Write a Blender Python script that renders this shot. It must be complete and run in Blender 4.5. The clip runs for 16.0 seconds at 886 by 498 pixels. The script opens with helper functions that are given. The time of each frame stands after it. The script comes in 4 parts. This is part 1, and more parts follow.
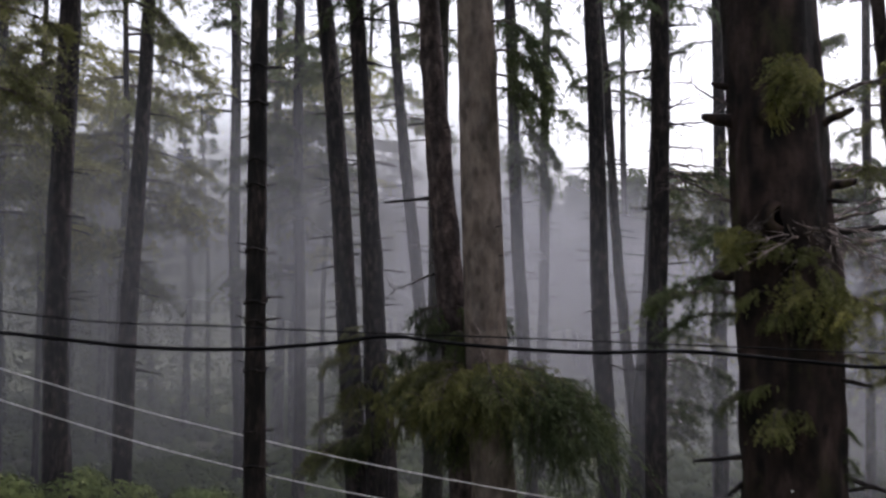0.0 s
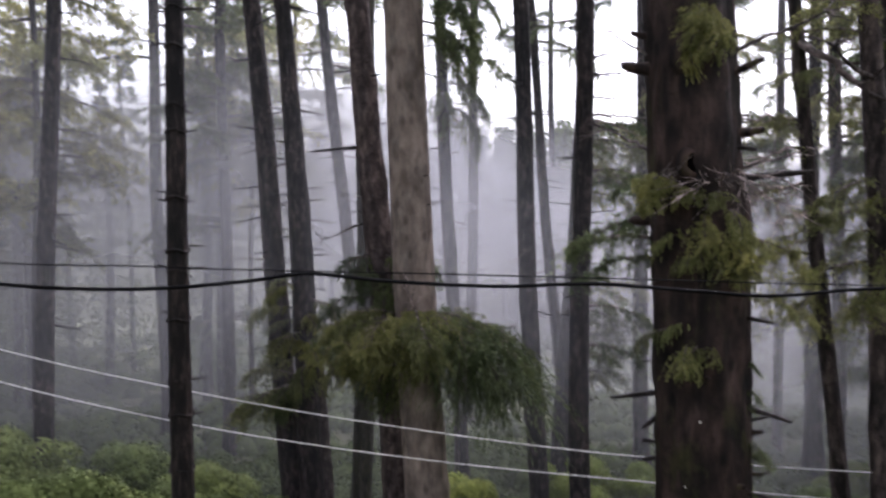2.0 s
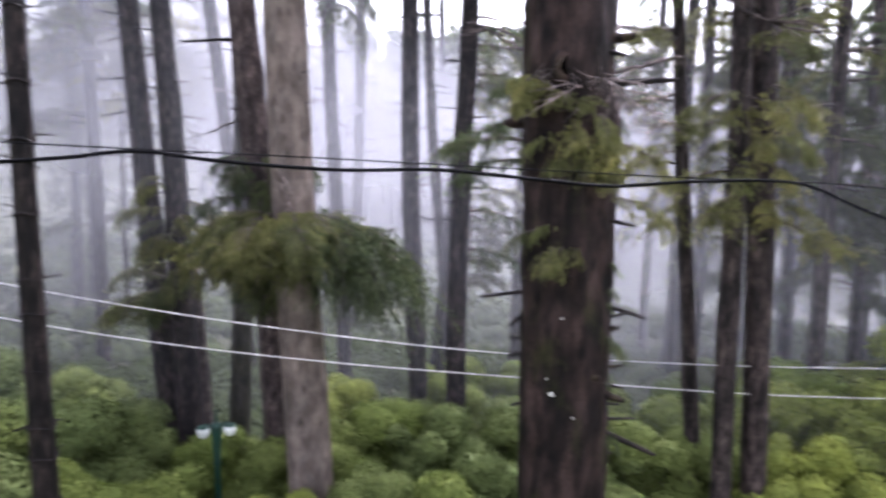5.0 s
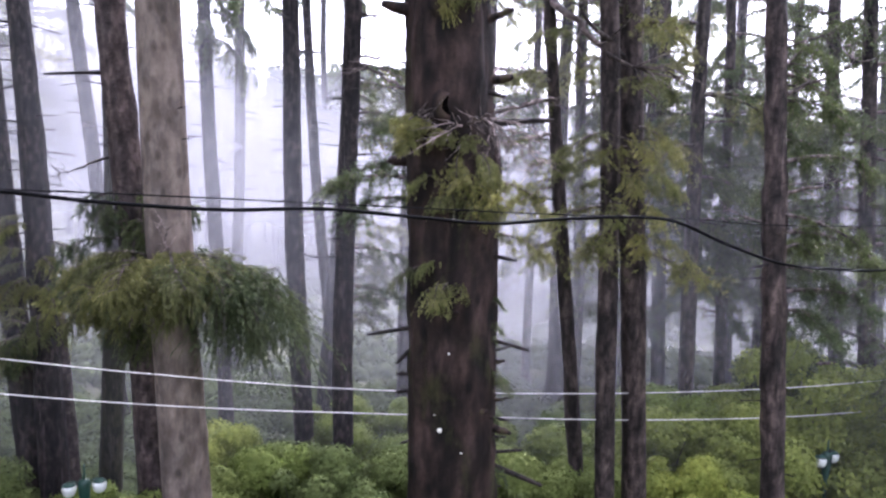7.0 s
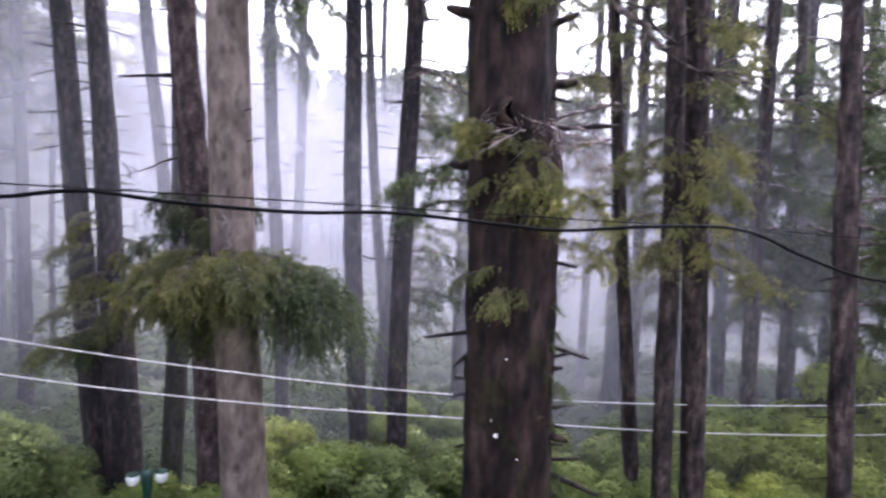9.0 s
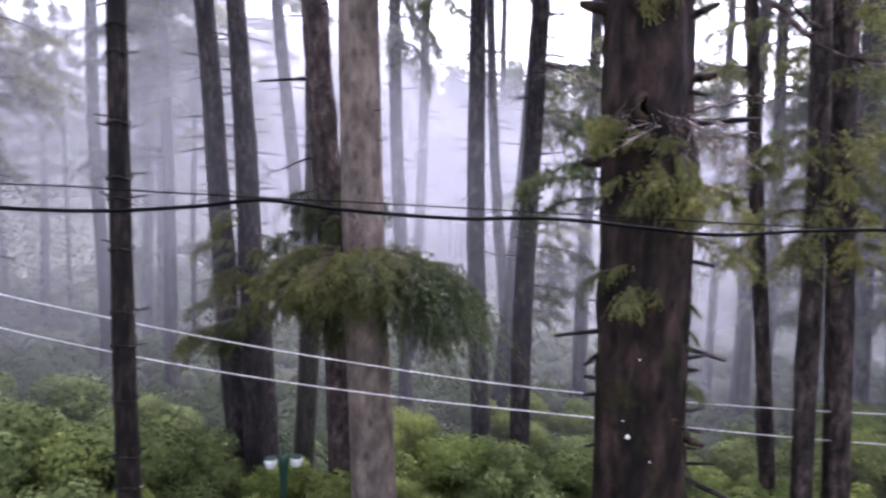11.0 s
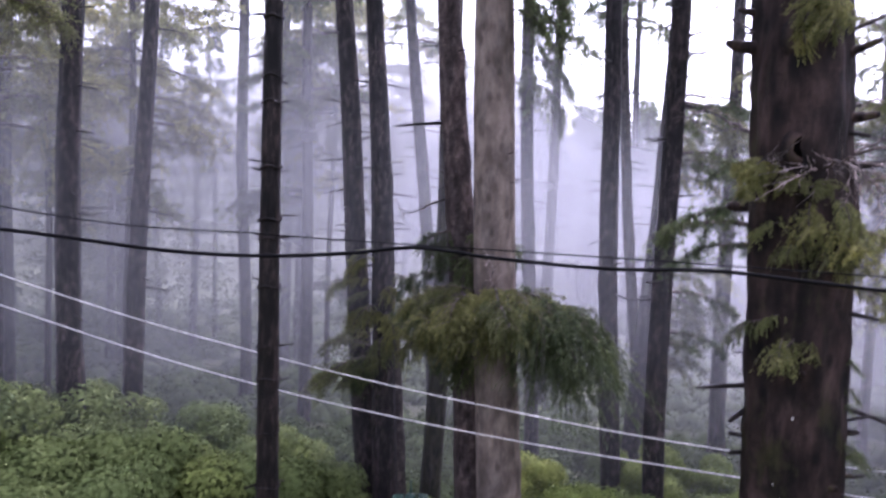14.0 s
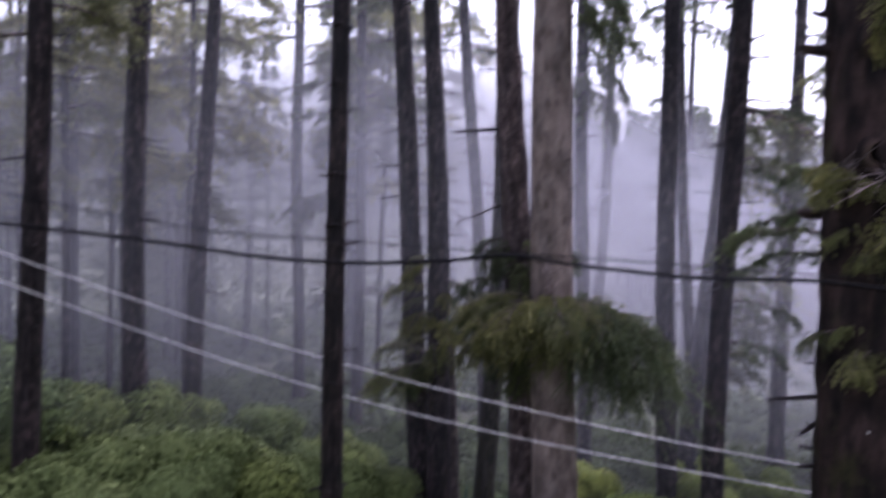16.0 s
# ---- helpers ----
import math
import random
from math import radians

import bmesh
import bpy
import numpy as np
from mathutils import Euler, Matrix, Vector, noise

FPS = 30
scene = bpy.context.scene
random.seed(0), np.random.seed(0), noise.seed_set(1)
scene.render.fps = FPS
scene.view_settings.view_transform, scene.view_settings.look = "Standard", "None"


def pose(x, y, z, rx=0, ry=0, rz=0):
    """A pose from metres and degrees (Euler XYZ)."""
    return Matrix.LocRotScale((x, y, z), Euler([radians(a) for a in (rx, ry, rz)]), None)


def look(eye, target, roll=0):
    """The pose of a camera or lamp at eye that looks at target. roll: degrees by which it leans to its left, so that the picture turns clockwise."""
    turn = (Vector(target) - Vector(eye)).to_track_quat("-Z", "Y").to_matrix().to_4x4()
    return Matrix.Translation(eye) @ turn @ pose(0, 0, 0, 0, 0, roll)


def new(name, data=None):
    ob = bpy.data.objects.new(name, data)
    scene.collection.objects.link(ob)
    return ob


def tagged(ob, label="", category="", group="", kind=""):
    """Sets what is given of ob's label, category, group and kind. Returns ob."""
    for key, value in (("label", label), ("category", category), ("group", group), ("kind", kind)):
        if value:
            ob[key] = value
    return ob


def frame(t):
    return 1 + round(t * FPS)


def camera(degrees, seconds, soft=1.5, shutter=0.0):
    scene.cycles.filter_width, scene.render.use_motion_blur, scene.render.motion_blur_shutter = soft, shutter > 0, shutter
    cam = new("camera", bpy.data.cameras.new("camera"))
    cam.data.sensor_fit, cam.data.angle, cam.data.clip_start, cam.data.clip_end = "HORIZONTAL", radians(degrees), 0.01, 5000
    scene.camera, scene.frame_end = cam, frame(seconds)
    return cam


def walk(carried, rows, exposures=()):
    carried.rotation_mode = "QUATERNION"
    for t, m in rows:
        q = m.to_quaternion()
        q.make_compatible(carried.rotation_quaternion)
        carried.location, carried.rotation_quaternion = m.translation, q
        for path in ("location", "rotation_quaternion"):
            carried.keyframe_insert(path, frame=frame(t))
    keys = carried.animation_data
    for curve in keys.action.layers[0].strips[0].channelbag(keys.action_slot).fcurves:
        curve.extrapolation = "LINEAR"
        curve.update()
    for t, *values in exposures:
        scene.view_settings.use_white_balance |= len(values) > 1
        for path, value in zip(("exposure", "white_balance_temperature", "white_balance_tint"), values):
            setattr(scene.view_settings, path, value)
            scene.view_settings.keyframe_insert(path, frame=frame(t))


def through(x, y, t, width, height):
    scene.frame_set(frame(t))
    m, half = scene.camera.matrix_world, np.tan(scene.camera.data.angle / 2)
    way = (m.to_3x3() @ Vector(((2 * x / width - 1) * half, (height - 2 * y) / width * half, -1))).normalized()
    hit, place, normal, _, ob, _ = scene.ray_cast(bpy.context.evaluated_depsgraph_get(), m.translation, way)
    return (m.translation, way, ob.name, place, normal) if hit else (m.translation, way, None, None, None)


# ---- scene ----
cam = camera(61.0, 16.0, soft=2.4, shutter=0.9)
# seconds, eye, yaw, pitch, lean
ROWS = [
    (0.0, -0.015, 0.043, 9.051, -0.05, -0.02, 0.15),
    (0.5, 0.01, -0.136, 9.064, -0.98, -0.95, 0.35),
    (1.0, 0.018, -0.063, 9.035, -2.07, -0.43, -0.07),
    (1.5, 0.054, -0.04, 8.987, -3.5, -1.78, -0.22),
    (2.0, 0.05, -0.036, 8.989, -5.26, -3.63, -0.17),
    (2.5, 0.095, -0.044, 8.973, -7.02, -4.47, 0.24),
    (3.0, 0.145, -0.06, 8.934, -7.56, -5.54, 0.93),
    (3.5, 0.175, -0.066, 8.888, -8.09, -6.11, 0.46),
    (4.0, 0.174, -0.062, 8.873, -7.3, -8.83, 0.38),
    (4.5, 0.207, -0.062, 8.861, -8.79, -9.57, 1.15),
    (5.0, 0.26, -0.027, 8.882, -13.69, -10.47, 1.79),
    (5.2, 0.282, -0.08, 8.9, -15.88, -10.51, 2.24),
    (7.3, 0.254, 0.014, 8.887, -22.47, -7.28, 2.09),
    (7.5, 0.295, 0.043, 8.873, -22.07, -7.34, 2.26),
    (8.0, 0.196, -0.037, 8.918, -21.3, -7.52, 2.87),
    (8.5, 0.205, -0.003, 8.917, -19.95, -7.36, 2.8),
    (9.0, 0.193, 0.004, 8.898, -18.27, -7.34, 2.81),
    (9.2, 0.195, -0.001, 8.897, -17.04, -7.63, 2.73),
    (11.3, -0.015, -0.008, 8.951, -7.47, -8.04, 1.63),
    (11.5, -0.001, -0.018, 8.943, -5.91, -7.94, 1.49),
    (12.0, -0.031, -0.001, 8.963, -3.18, -8.5, 0.8),
    (12.5, -0.056, -0.006, 8.981, -1.56, -7.65, 0.8),
    (13.0, -0.093, -0.008, 8.971, -0.45, -7.44, 0.84),
    (13.5, -0.073, 0.031, 8.976, 0.88, -6.83, 1.05),
    (14.0, -0.116, 0.035, 8.98, 0.21, -5.42, 1.75),
    (14.5, -0.148, 0.037, 9.028, -1.34, -3.83, 2.07),
    (15.0, -0.155, 0.035, 9.054, -1.37, -2.49, 1.79),
    (15.5, -0.212, -0.037, 9.061, 0.02, -2.55, 1.75),
    (16.0, -0.311, 0.008, 8.985, 3.76, -5.09, 1.72),
]


def aim(x, y, z, yaw, pitch, roll):
    """A camera pose: yaw to the left from +y, pitch up, roll as look() takes it."""
    return pose(x, y, z, 0, 0, yaw) @ pose(0, 0, 0, 90 + pitch, 0, 0) @ pose(0, 0, 0, 0, 0, roll)


EXPOSURES = [(0.0, 0.98, 6200, 18), (0.5, 1.45, 6170, 19), (1.0, 1.75, 6150, 20), (2.5, 1.85, 6100, 20), (3.0, 2.26, 6000, 21), (3.5, 2.3, 5950, 22), (5.0, 2.76, 5850, 23), (7.5, 2.82, 5700, 27), (9.2, 2.74, 5700, 29), (12.5, 2.48, 5700, 31), (13.0, 2.5, 5650, 32), (14.0, 2.34, 5600, 33), (14.5, 2.24, 5600, 34), (15.0, 1.85, 5600, 34), (15.5, 1.87, 5600, 34), (16.0, 1.74, 5600, 34)]
walk(cam, [(t, aim(*row)) for t, *row in ROWS], EXPOSURES)

# ---- sky and light: an overcast, misty day ----
world = bpy.data.worlds.new("overcast_sky")
scene.world = world
world.use_nodes = True
wn, wl = world.node_tree.nodes, world.node_tree.links
sky = wn.new("ShaderNodeTexSky")
sky.sky_type = "NISHITA"
sky.sun_disc = False
sky.sun_elevation, sky.sun_rotation = radians(57), radians(35)
sky.air_density, sky.dust_density = 1.0, 4.0
grey = wn.new("ShaderNodeHueSaturation")
grey.inputs["Saturation"].default_value = 0.22
wl.new(sky.outputs[0], grey.inputs["Color"])
wl.new(grey.outputs[0], wn["Background"].inputs["Color"])
wn["Background"].inputs["Strength"].default_value = 0.15
sun = new("sun", bpy.data.lights.new("sun", "SUN"))
sun.data.energy, sun.data.angle, sun.data.color = 1.3, radians(60), (1.0, 0.97, 0.93)
sun.matrix_world = look((0, 0, 40), (-15, -21, 0))

# ---- materials ----


def nodes_of(name):
    m = bpy.data.materials.new(name)
    m.use_nodes = True
    return m, m.node_tree.nodes, m.node_tree.links, m.node_tree.nodes["Principled BSDF"]


def ramp(n, stops):
    r = n.new("ShaderNodeValToRGB")
    while len(r.color_ramp.elements) < len(stops):
        r.color_ramp.elements.new(0.5)
    for e, (p, c) in zip(r.color_ramp.elements, stops):
        e.position, e.color = p, (*c, 1)
    return r


def coords(n, l, scale, kind="Object"):
    c, m = n.new("ShaderNodeTexCoord"), n.new("ShaderNodeMapping")
    m.inputs["Scale"].default_value = scale
    l.new(c.outputs[kind], m.inputs["Vector"])
    return m.outputs[0]


def noise_node(n, l, vec, scale, detail=6.0, rough=0.6):
    t = n.new("ShaderNodeTexNoise")
    t.inputs["Scale"].default_value, t.inputs["Detail"].default_value, t.inputs["Roughness"].default_value = scale, detail, rough
    l.new(vec, t.inputs["Vector"])
    return t.outputs["Fac"]


def mixed(n, l, fac, a, b, mode="MIX"):
    m = n.new("ShaderNodeMix")
    m.data_type, m.blend_type = "RGBA", mode
    for socket, v in ((m.inputs["Factor"], fac), (m.inputs["A"], a), (m.inputs["B"], b)):
        if isinstance(v, (int, float)):
            socket.default_value = v
        elif isinstance(v, tuple):
            socket.default_value = (*v, 1)
        else:
            l.new(v, socket)
    return m.outputs["Result"]


def bark(name, dark, mid, light, moss=0.0, wet=0.75, grain=(9, 9, 2.6), blotchy=1.0, streaks=True, knots=0.0, cracks=0.75):
    """Fissured conifer bark: long upright plates, blotches of lichen, and moss where asked."""
    m, n, l, p = nodes_of(name)
    plates = noise_node(n, l, coords(n, l, grain), 2.2, 5, 0.52)
    fine = noise_node(n, l, coords(n, l, (30, 30, 7)), 3.0, 5, 0.7)
    blotch = noise_node(n, l, coords(n, l, (3.2, 3.2, 1.0)), 1.3, 6, 0.65)
    base = ramp(n, [(0.32, dark), (0.5, mid), (0.68, light)])
    l.new(plates, base.inputs["Fac"])
    patch = ramp(n, [(0.4, (1 - 0.7 * blotchy,) * 3), (0.6, (1 + 0.6 * blotchy, 1 + 0.5 * blotchy, 1 + 0.42 * blotchy))])
    l.new(blotch, patch.inputs["Fac"])
    colour = mixed(n, l, 1.0, base.outputs["Color"], patch.outputs["Color"], "MULTIPLY")
    # short cracks across the plates
    crack = ramp(n, [(0.36, (0.3, 0.28, 0.27)), (0.46, (1, 1, 1))])
    l.new(noise_node(n, l, coords(n, l, (5, 5, 13)), 1.5, 6, 0.7), crack.inputs["Fac"])
    colour = mixed(n, l, cracks, colour, crack.outputs["Color"], "MULTIPLY")
    if knots:
        cell = n.new("ShaderNodeTexVoronoi")
        cell.inputs["Scale"].default_value = 1.0
        l.new(coords(n, l, (4.5, 4.5, 2.6)), cell.inputs["Vector"])
        eye = ramp(n, [(0.12, (1 - knots,) * 3), (0.3, (1, 1, 1))])
        l.new(cell.outputs["Distance"], eye.inputs["Fac"])
        colour = mixed(n, l, 1.0, colour, eye.outputs["Color"], "MULTIPLY")
    streak = ramp(n, [(0.61, (0, 0, 0)), (0.74, (1, 1, 1))])
    l.new(noise_node(n, l, coords(n, l, (14, 14, 1.1)), 1.7, 4, 0.5), streak.inputs["Fac"])
    if streaks:
        colour = mixed(n, l, streak.outputs["Color"], colour, tuple(min(1.0, 1.4 * v) for v in light))
    if moss:
        where = ramp(n, [(0.62 - 0.25 * moss, (0, 0, 0)), (0.78 - 0.2 * moss, (1, 1, 1))])
        l.new(noise_node(n, l, coords(n, l, (1.6, 1.6, 0.8)), 1.3, 7, 0.7), where.inputs["Fac"])
        colour = mixed(n, l, where.outputs["Color"], colour, (0.042, 0.041, 0.015))
    info = n.new("ShaderNodeObjectInfo")
    tone = ramp(n, [(0.0, (0.8, 0.8, 0.8)), (1.0, (1.15, 1.1, 1.1))])
    l.new(info.outputs["Random"], tone.inputs["Fac"])
    colour = mixed(n, l, 1.0, colour, tone.outputs["Color"], "MULTIPLY")
    l.new(colour, p.inputs["Base Color"])
    p.inputs["Roughness"].default_value, p.inputs["Specular IOR Level"].default_value = wet, 0.18
    bump = n.new("ShaderNodeBump")
    bump.inputs["Strength"].default_value, bump.inputs["Distance"].default_value = 0.8, 0.03
    height = n.new("ShaderNodeMath")
    height.operation = "MULTIPLY_ADD"
    l.new(fine, height.inputs[0])
    height.inputs[1].default_value = 0.35
    l.new(plates, height.inputs[2])
    l.new(height.outputs[0], bump.inputs["Height"])
    l.new(bump.outputs[0], p.inputs["Normal"])
    return m


def foliage(name, a, b, c, through=0.35, rough=0.6):
    """Leaves or needles: every piece its own tone, each plant its own, some light passing through."""
    m, n, l, p = nodes_of(name)
    geo, info = n.new("ShaderNodeNewGeometry"), n.new("ShaderNodeObjectInfo")
    tone = ramp(n, [(0.0, a), (0.55, b), (1.0, c)])
    l.new(geo.outputs["Random Per Island"], tone.inputs["Fac"])
    plant = ramp(n, [(0.0, (0.7, 0.78, 0.75)), (0.5, (0.95, 0.95, 0.92)), (1.0, (1.15, 1.12, 0.9))])
    l.new(info.outputs["Random"], plant.inputs["Fac"])
    colour = mixed(n, l, 1.0, tone.outputs["Color"], plant.outputs["Color"], "MULTIPLY")
    # random noise darkens parts of the foliage
    mottle = ramp(n, [(0.35, (0, 0, 0)), (0.65, (1, 1, 1))])
    l.new(noise_node(n, l, coords(n, l, (1, 1, 1)), 2.2, 3), mottle.inputs["Fac"])
    colour = mixed(n, l, mottle.outputs["Color"], colour, mixed(n, l, 1.0, colour, (0.62, 0.66, 0.6), "MULTIPLY"))
    l.new(colour, p.inputs["Base Color"])
    p.inputs["Roughness"].default_value, p.inputs["Specular IOR Level"].default_value = rough, 0.2
    glow = n.new("ShaderNodeBsdfTranslucent")
    l.new(colour, glow.inputs["Color"])
    both = n.new("ShaderNodeMixShader")
    both.inputs["Fac"].default_value = through
    l.new(p.outputs[0], both.inputs[1])
    l.new(glow.outputs[0], both.inputs[2])
    l.new(both.outputs[0], n["Material Output"].inputs["Surface"])
    return m


def painted(name, colour, rough, metal=0.0, grain=0.25):
    m, n, l, p = nodes_of(name)
    wear = ramp(n, [(0.3, tuple(v * (1 - grain) for v in colour)), (0.7, tuple(min(1, v * (1 + grain)) for v in colour))])
    l.new(noise_node(n, l, coords(n, l, (1, 1, 1)), 9.0), wear.inputs["Fac"])
    l.new(wear.outputs["Color"], p.inputs["Base Color"])
    p.inputs["Roughness"].default_value, p.inputs["Metallic"].default_value = rough, metal
    return m


# Near-black tones: the forest shade on the trunks is put into the bark colour.
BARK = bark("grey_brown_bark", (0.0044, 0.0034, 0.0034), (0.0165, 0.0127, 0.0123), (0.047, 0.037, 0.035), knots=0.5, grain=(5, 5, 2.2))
# Paler copy of BARK; the stand's hazy look is put into its colour.
BARK_STAND = bark("hazy_pale_grey_bark", (0.013, 0.0105, 0.01), (0.042, 0.034, 0.0315), (0.095, 0.077, 0.071), knots=0.4, grain=(4, 4, 1.8), blotchy=0.8, streaks=False)
BARK_TAN = bark("tan_bark", (0.11, 0.09, 0.075), (0.167, 0.139, 0.118), (0.23, 0.195, 0.168), wet=0.85, grain=(2.2, 2.2, 1.3), blotchy=0.4, streaks=False, knots=0.4, cracks=0.14)
BARK_BROWN = bark("knotty_brown_bark", (0.022, 0.017, 0.016), (0.058, 0.046, 0.043), (0.12, 0.098, 0.092), grain=(3, 3, 1.8), blotchy=0.5, streaks=False, knots=0.45)
# Dark from the same painted shade; wetness only lowers the roughness.
BARK_DARK = bark("shade_dark_wet_bark", (0.003, 0.0023, 0.0022), (0.0098, 0.0076, 0.0073), (0.033, 0.026, 0.0235), wet=0.65, streaks=False)
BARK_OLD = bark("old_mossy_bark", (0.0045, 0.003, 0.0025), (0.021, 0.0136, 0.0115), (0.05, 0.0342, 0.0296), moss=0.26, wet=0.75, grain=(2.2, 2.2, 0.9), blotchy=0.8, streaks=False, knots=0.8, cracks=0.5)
BARK_GREEN = bark("algae_covered_bark", (0.012, 0.012, 0.008), (0.03, 0.029, 0.02), (0.06, 0.054, 0.04), moss=0.7)
DEAD = bark("dead_grey_wood", (0.03, 0.025, 0.023), (0.07, 0.06, 0.055), (0.15, 0.13, 0.125))
TWIG = bark("weathered_pale_twigs", (0.1, 0.085, 0.08), (0.2, 0.17, 0.162), (0.34, 0.295, 0.285), cracks=0.4)
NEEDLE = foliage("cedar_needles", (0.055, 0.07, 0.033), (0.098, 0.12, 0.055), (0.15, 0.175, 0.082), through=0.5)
# Yellow and olive copies of NEEDLE, paler to put daylight into the colour.
NEEDLE_YELLOW = foliage("painted_sunlit_needles", (0.2, 0.192, 0.07), (0.31, 0.295, 0.11), (0.42, 0.395, 0.16), through=0.45)
NEEDLE_OLIVE = foliage("painted_lit_olive_needles", (0.11, 0.11, 0.046), (0.18, 0.18, 0.074), (0.26, 0.255, 0.108), through=0.45)
LEAF = foliage("shrub_leaves", (0.112, 0.14, 0.045), (0.127, 0.158, 0.051), (0.144, 0.178, 0.058), through=0.22, rough=0.8)
LEAF_YELLOW = foliage("young_shrub_leaves", (0.172, 0.202, 0.047), (0.196, 0.229, 0.054), (0.225, 0.26, 0.063), through=0.22, rough=0.8)
UNDER = foliage("undergrowth_leaves", (0.045, 0.062, 0.024), (0.054, 0.073, 0.029), (0.064, 0.085, 0.034), through=0.2, rough=0.9)
RUBBER = painted("black_cable_sheath", (0.003, 0.003, 0.0035), 0.6)
RUBBER.node_tree.nodes["Principled BSDF"].inputs["Specular IOR Level"].default_value = 0.03
WIRE = painted("bare_aluminium_wire", (0.52, 0.505, 0.48), 0.6, 0.1)
GREEN_PAINT = painted("dark_green_enamel", (0.003, 0.032, 0.02), 0.5)
LAMP_GLASS = painted("white_opal_glass", (0.62, 0.64, 0.6), 0.25, grain=0.05)
LICHEN = painted("pale_lichen", (0.7, 0.68, 0.62), 0.9)


def soil():
    m, n, l, p = nodes_of("forest_floor")
    c = ramp(n, [(0.3, (0.025, 0.022, 0.012)), (0.5, (0.05, 0.055, 0.02)), (0.7, (0.07, 0.085, 0.03))])
    l.new(noise_node(n, l, coords(n, l, (1, 1, 1)), 0.6, 10, 0.7), c.inputs["Fac"])
    l.new(c.outputs["Color"], p.inputs["Base Color"])
    p.inputs["Roughness"].default_value = 0.95
    return m


def mist_material(name, density, low, high, depth):
    """Droplets hanging in the air: mostly clear, and what is not clear scatters daylight both ways."""
    m, n, l, p = nodes_of(name)
    n.remove(p)
    clear, back, on, veil, out = (n.new("ShaderNodeBsdfTransparent"), n.new("ShaderNodeBsdfDiffuse"), n.new("ShaderNodeBsdfTranslucent"), n.new("ShaderNodeMixShader"), n.new("ShaderNodeMixShader"))
    for s in (back, on):
        s.inputs["Color"].default_value = (0.43, 0.43, 0.465, 1)
    veil.inputs["Fac"].default_value = 0.55
    l.new(back.outputs[0], veil.inputs[1])
    l.new(on.outputs[0], veil.inputs[2])
    drift = n.new("ShaderNodeMapRange")
    drift.inputs["From Min"].default_value, drift.inputs["From Max"].default_value = 0.3, 0.7
    drift.inputs["To Min"].default_value, drift.inputs["To Max"].default_value = density * 0.7, density * 1.25
    l.new(noise_node(n, l, coords(n, l, (1, 1, 1.6)), 0.12, 4, 0.55), drift.inputs["Value"])
    # the bank thins out upwards
    split, lift, times = n.new("ShaderNodeSeparateXYZ"), n.new("ShaderNodeMapRange"), n.new("ShaderNodeMath")
    l.new(coords(n, l, (1, 1, 1)), split.inputs[0])
    # its upper edge drops towards the denser stand, shaped so white sky shows
    slope, raised = n.new("ShaderNodeMapRange"), n.new("ShaderNodeMath")
    slope.interpolation_type = "SMOOTHSTEP"
    for key, v in (("From Min", 0.0), ("From Max", 0.3 * depth), ("To Min", 0.0), ("To Max", 4.0)):
        slope.inputs[key].default_value = v
    l.new(split.outputs["X"], slope.inputs["Value"])
    l.new(split.outputs["Z"], raised.inputs[0])
    l.new(slope.outputs[0], raised.inputs[1])
    l.new(raised.outputs[0], lift.inputs["Value"])
    lift.interpolation_type = "SMOOTHSTEP"
    for key, v in (("From Min", low), ("From Max", high), ("To Min", 1.0), ("To Max", 0.06)):
        lift.inputs[key].default_value = v
    times.operation = "MULTIPLY"
    l.new(drift.outputs[0], times.inputs[0])
    l.new(lift.outputs[0], times.inputs[1])
    # shade near the soil is made by thinning; density rises from slope to glade
    foot, glade, thin, last = n.new("ShaderNodeMapRange"), n.new("ShaderNodeMapRange"), n.new("ShaderNodeMath"), n.new("ShaderNodeMath")
    for node, socket, values in ((foot, "Z", (2.0, 9.3, min(0.42, max(0.13, depth / 88)), 1.0)), (glade, "X", (-0.42 * depth, 0.42 * depth, 0.86, 1.27))):
        node.interpolation_type = "SMOOTHSTEP"
        l.new(split.outputs[socket], node.inputs["Value"])
        for key, v in zip(("From Min", "From Max", "To Min", "To Max"), values):
            node.inputs[key].default_value = v
    if depth:  # density cut towards the stand, so its trunks look dark from the camera
        stand, both = n.new("ShaderNodeMapRange"), n.new("ShaderNodeMath")
        stand.interpolation_type = "SMOOTHSTEP"
        l.new(split.outputs["X"], stand.inputs["Value"])
        for key, v in zip(("From Min", "From Max", "To Min", "To Max"), (0.6 * depth, 0.75 * depth, 1.0, 0.4 if depth < 20 else 0.75 if depth < 30 else 1.0)):
            stand.inputs[key].default_value = v
        both.operation = "MULTIPLY"
        l.new(glade.outputs[0], both.inputs[0])
        l.new(stand.outputs[0], both.inputs[1])
        glade = both
        # denser right of the old cedar, added to brighten that part of the view
        gap, more = n.new("ShaderNodeMapRange"), n.new("ShaderNodeMath")
        gap.interpolation_type = "SMOOTHSTEP"
        l.new(split.outputs["X"], gap.inputs["Value"])
        for key, v in zip(("From Min", "From Max", "To Min", "To Max"), (0.33 * depth, 0.45 * depth, 1.0, 1.55)):
            gap.inputs[key].default_value = v
        more.operation = "MULTIPLY"
        l.new(glade.outputs[0], more.inputs[0])
        l.new(gap.outputs[0], more.inputs[1])
        glade = more
    thin.operation = last.operation = "MULTIPLY"
    l.new(times.outputs[0], thin.inputs[0])
    l.new(foot.outputs[0], thin.inputs[1])
    l.new(thin.outputs[0], last.inputs[0])
    l.new(glade.outputs[0], last.inputs[1])
    l.new(last.outputs[0], out.inputs["Fac"])
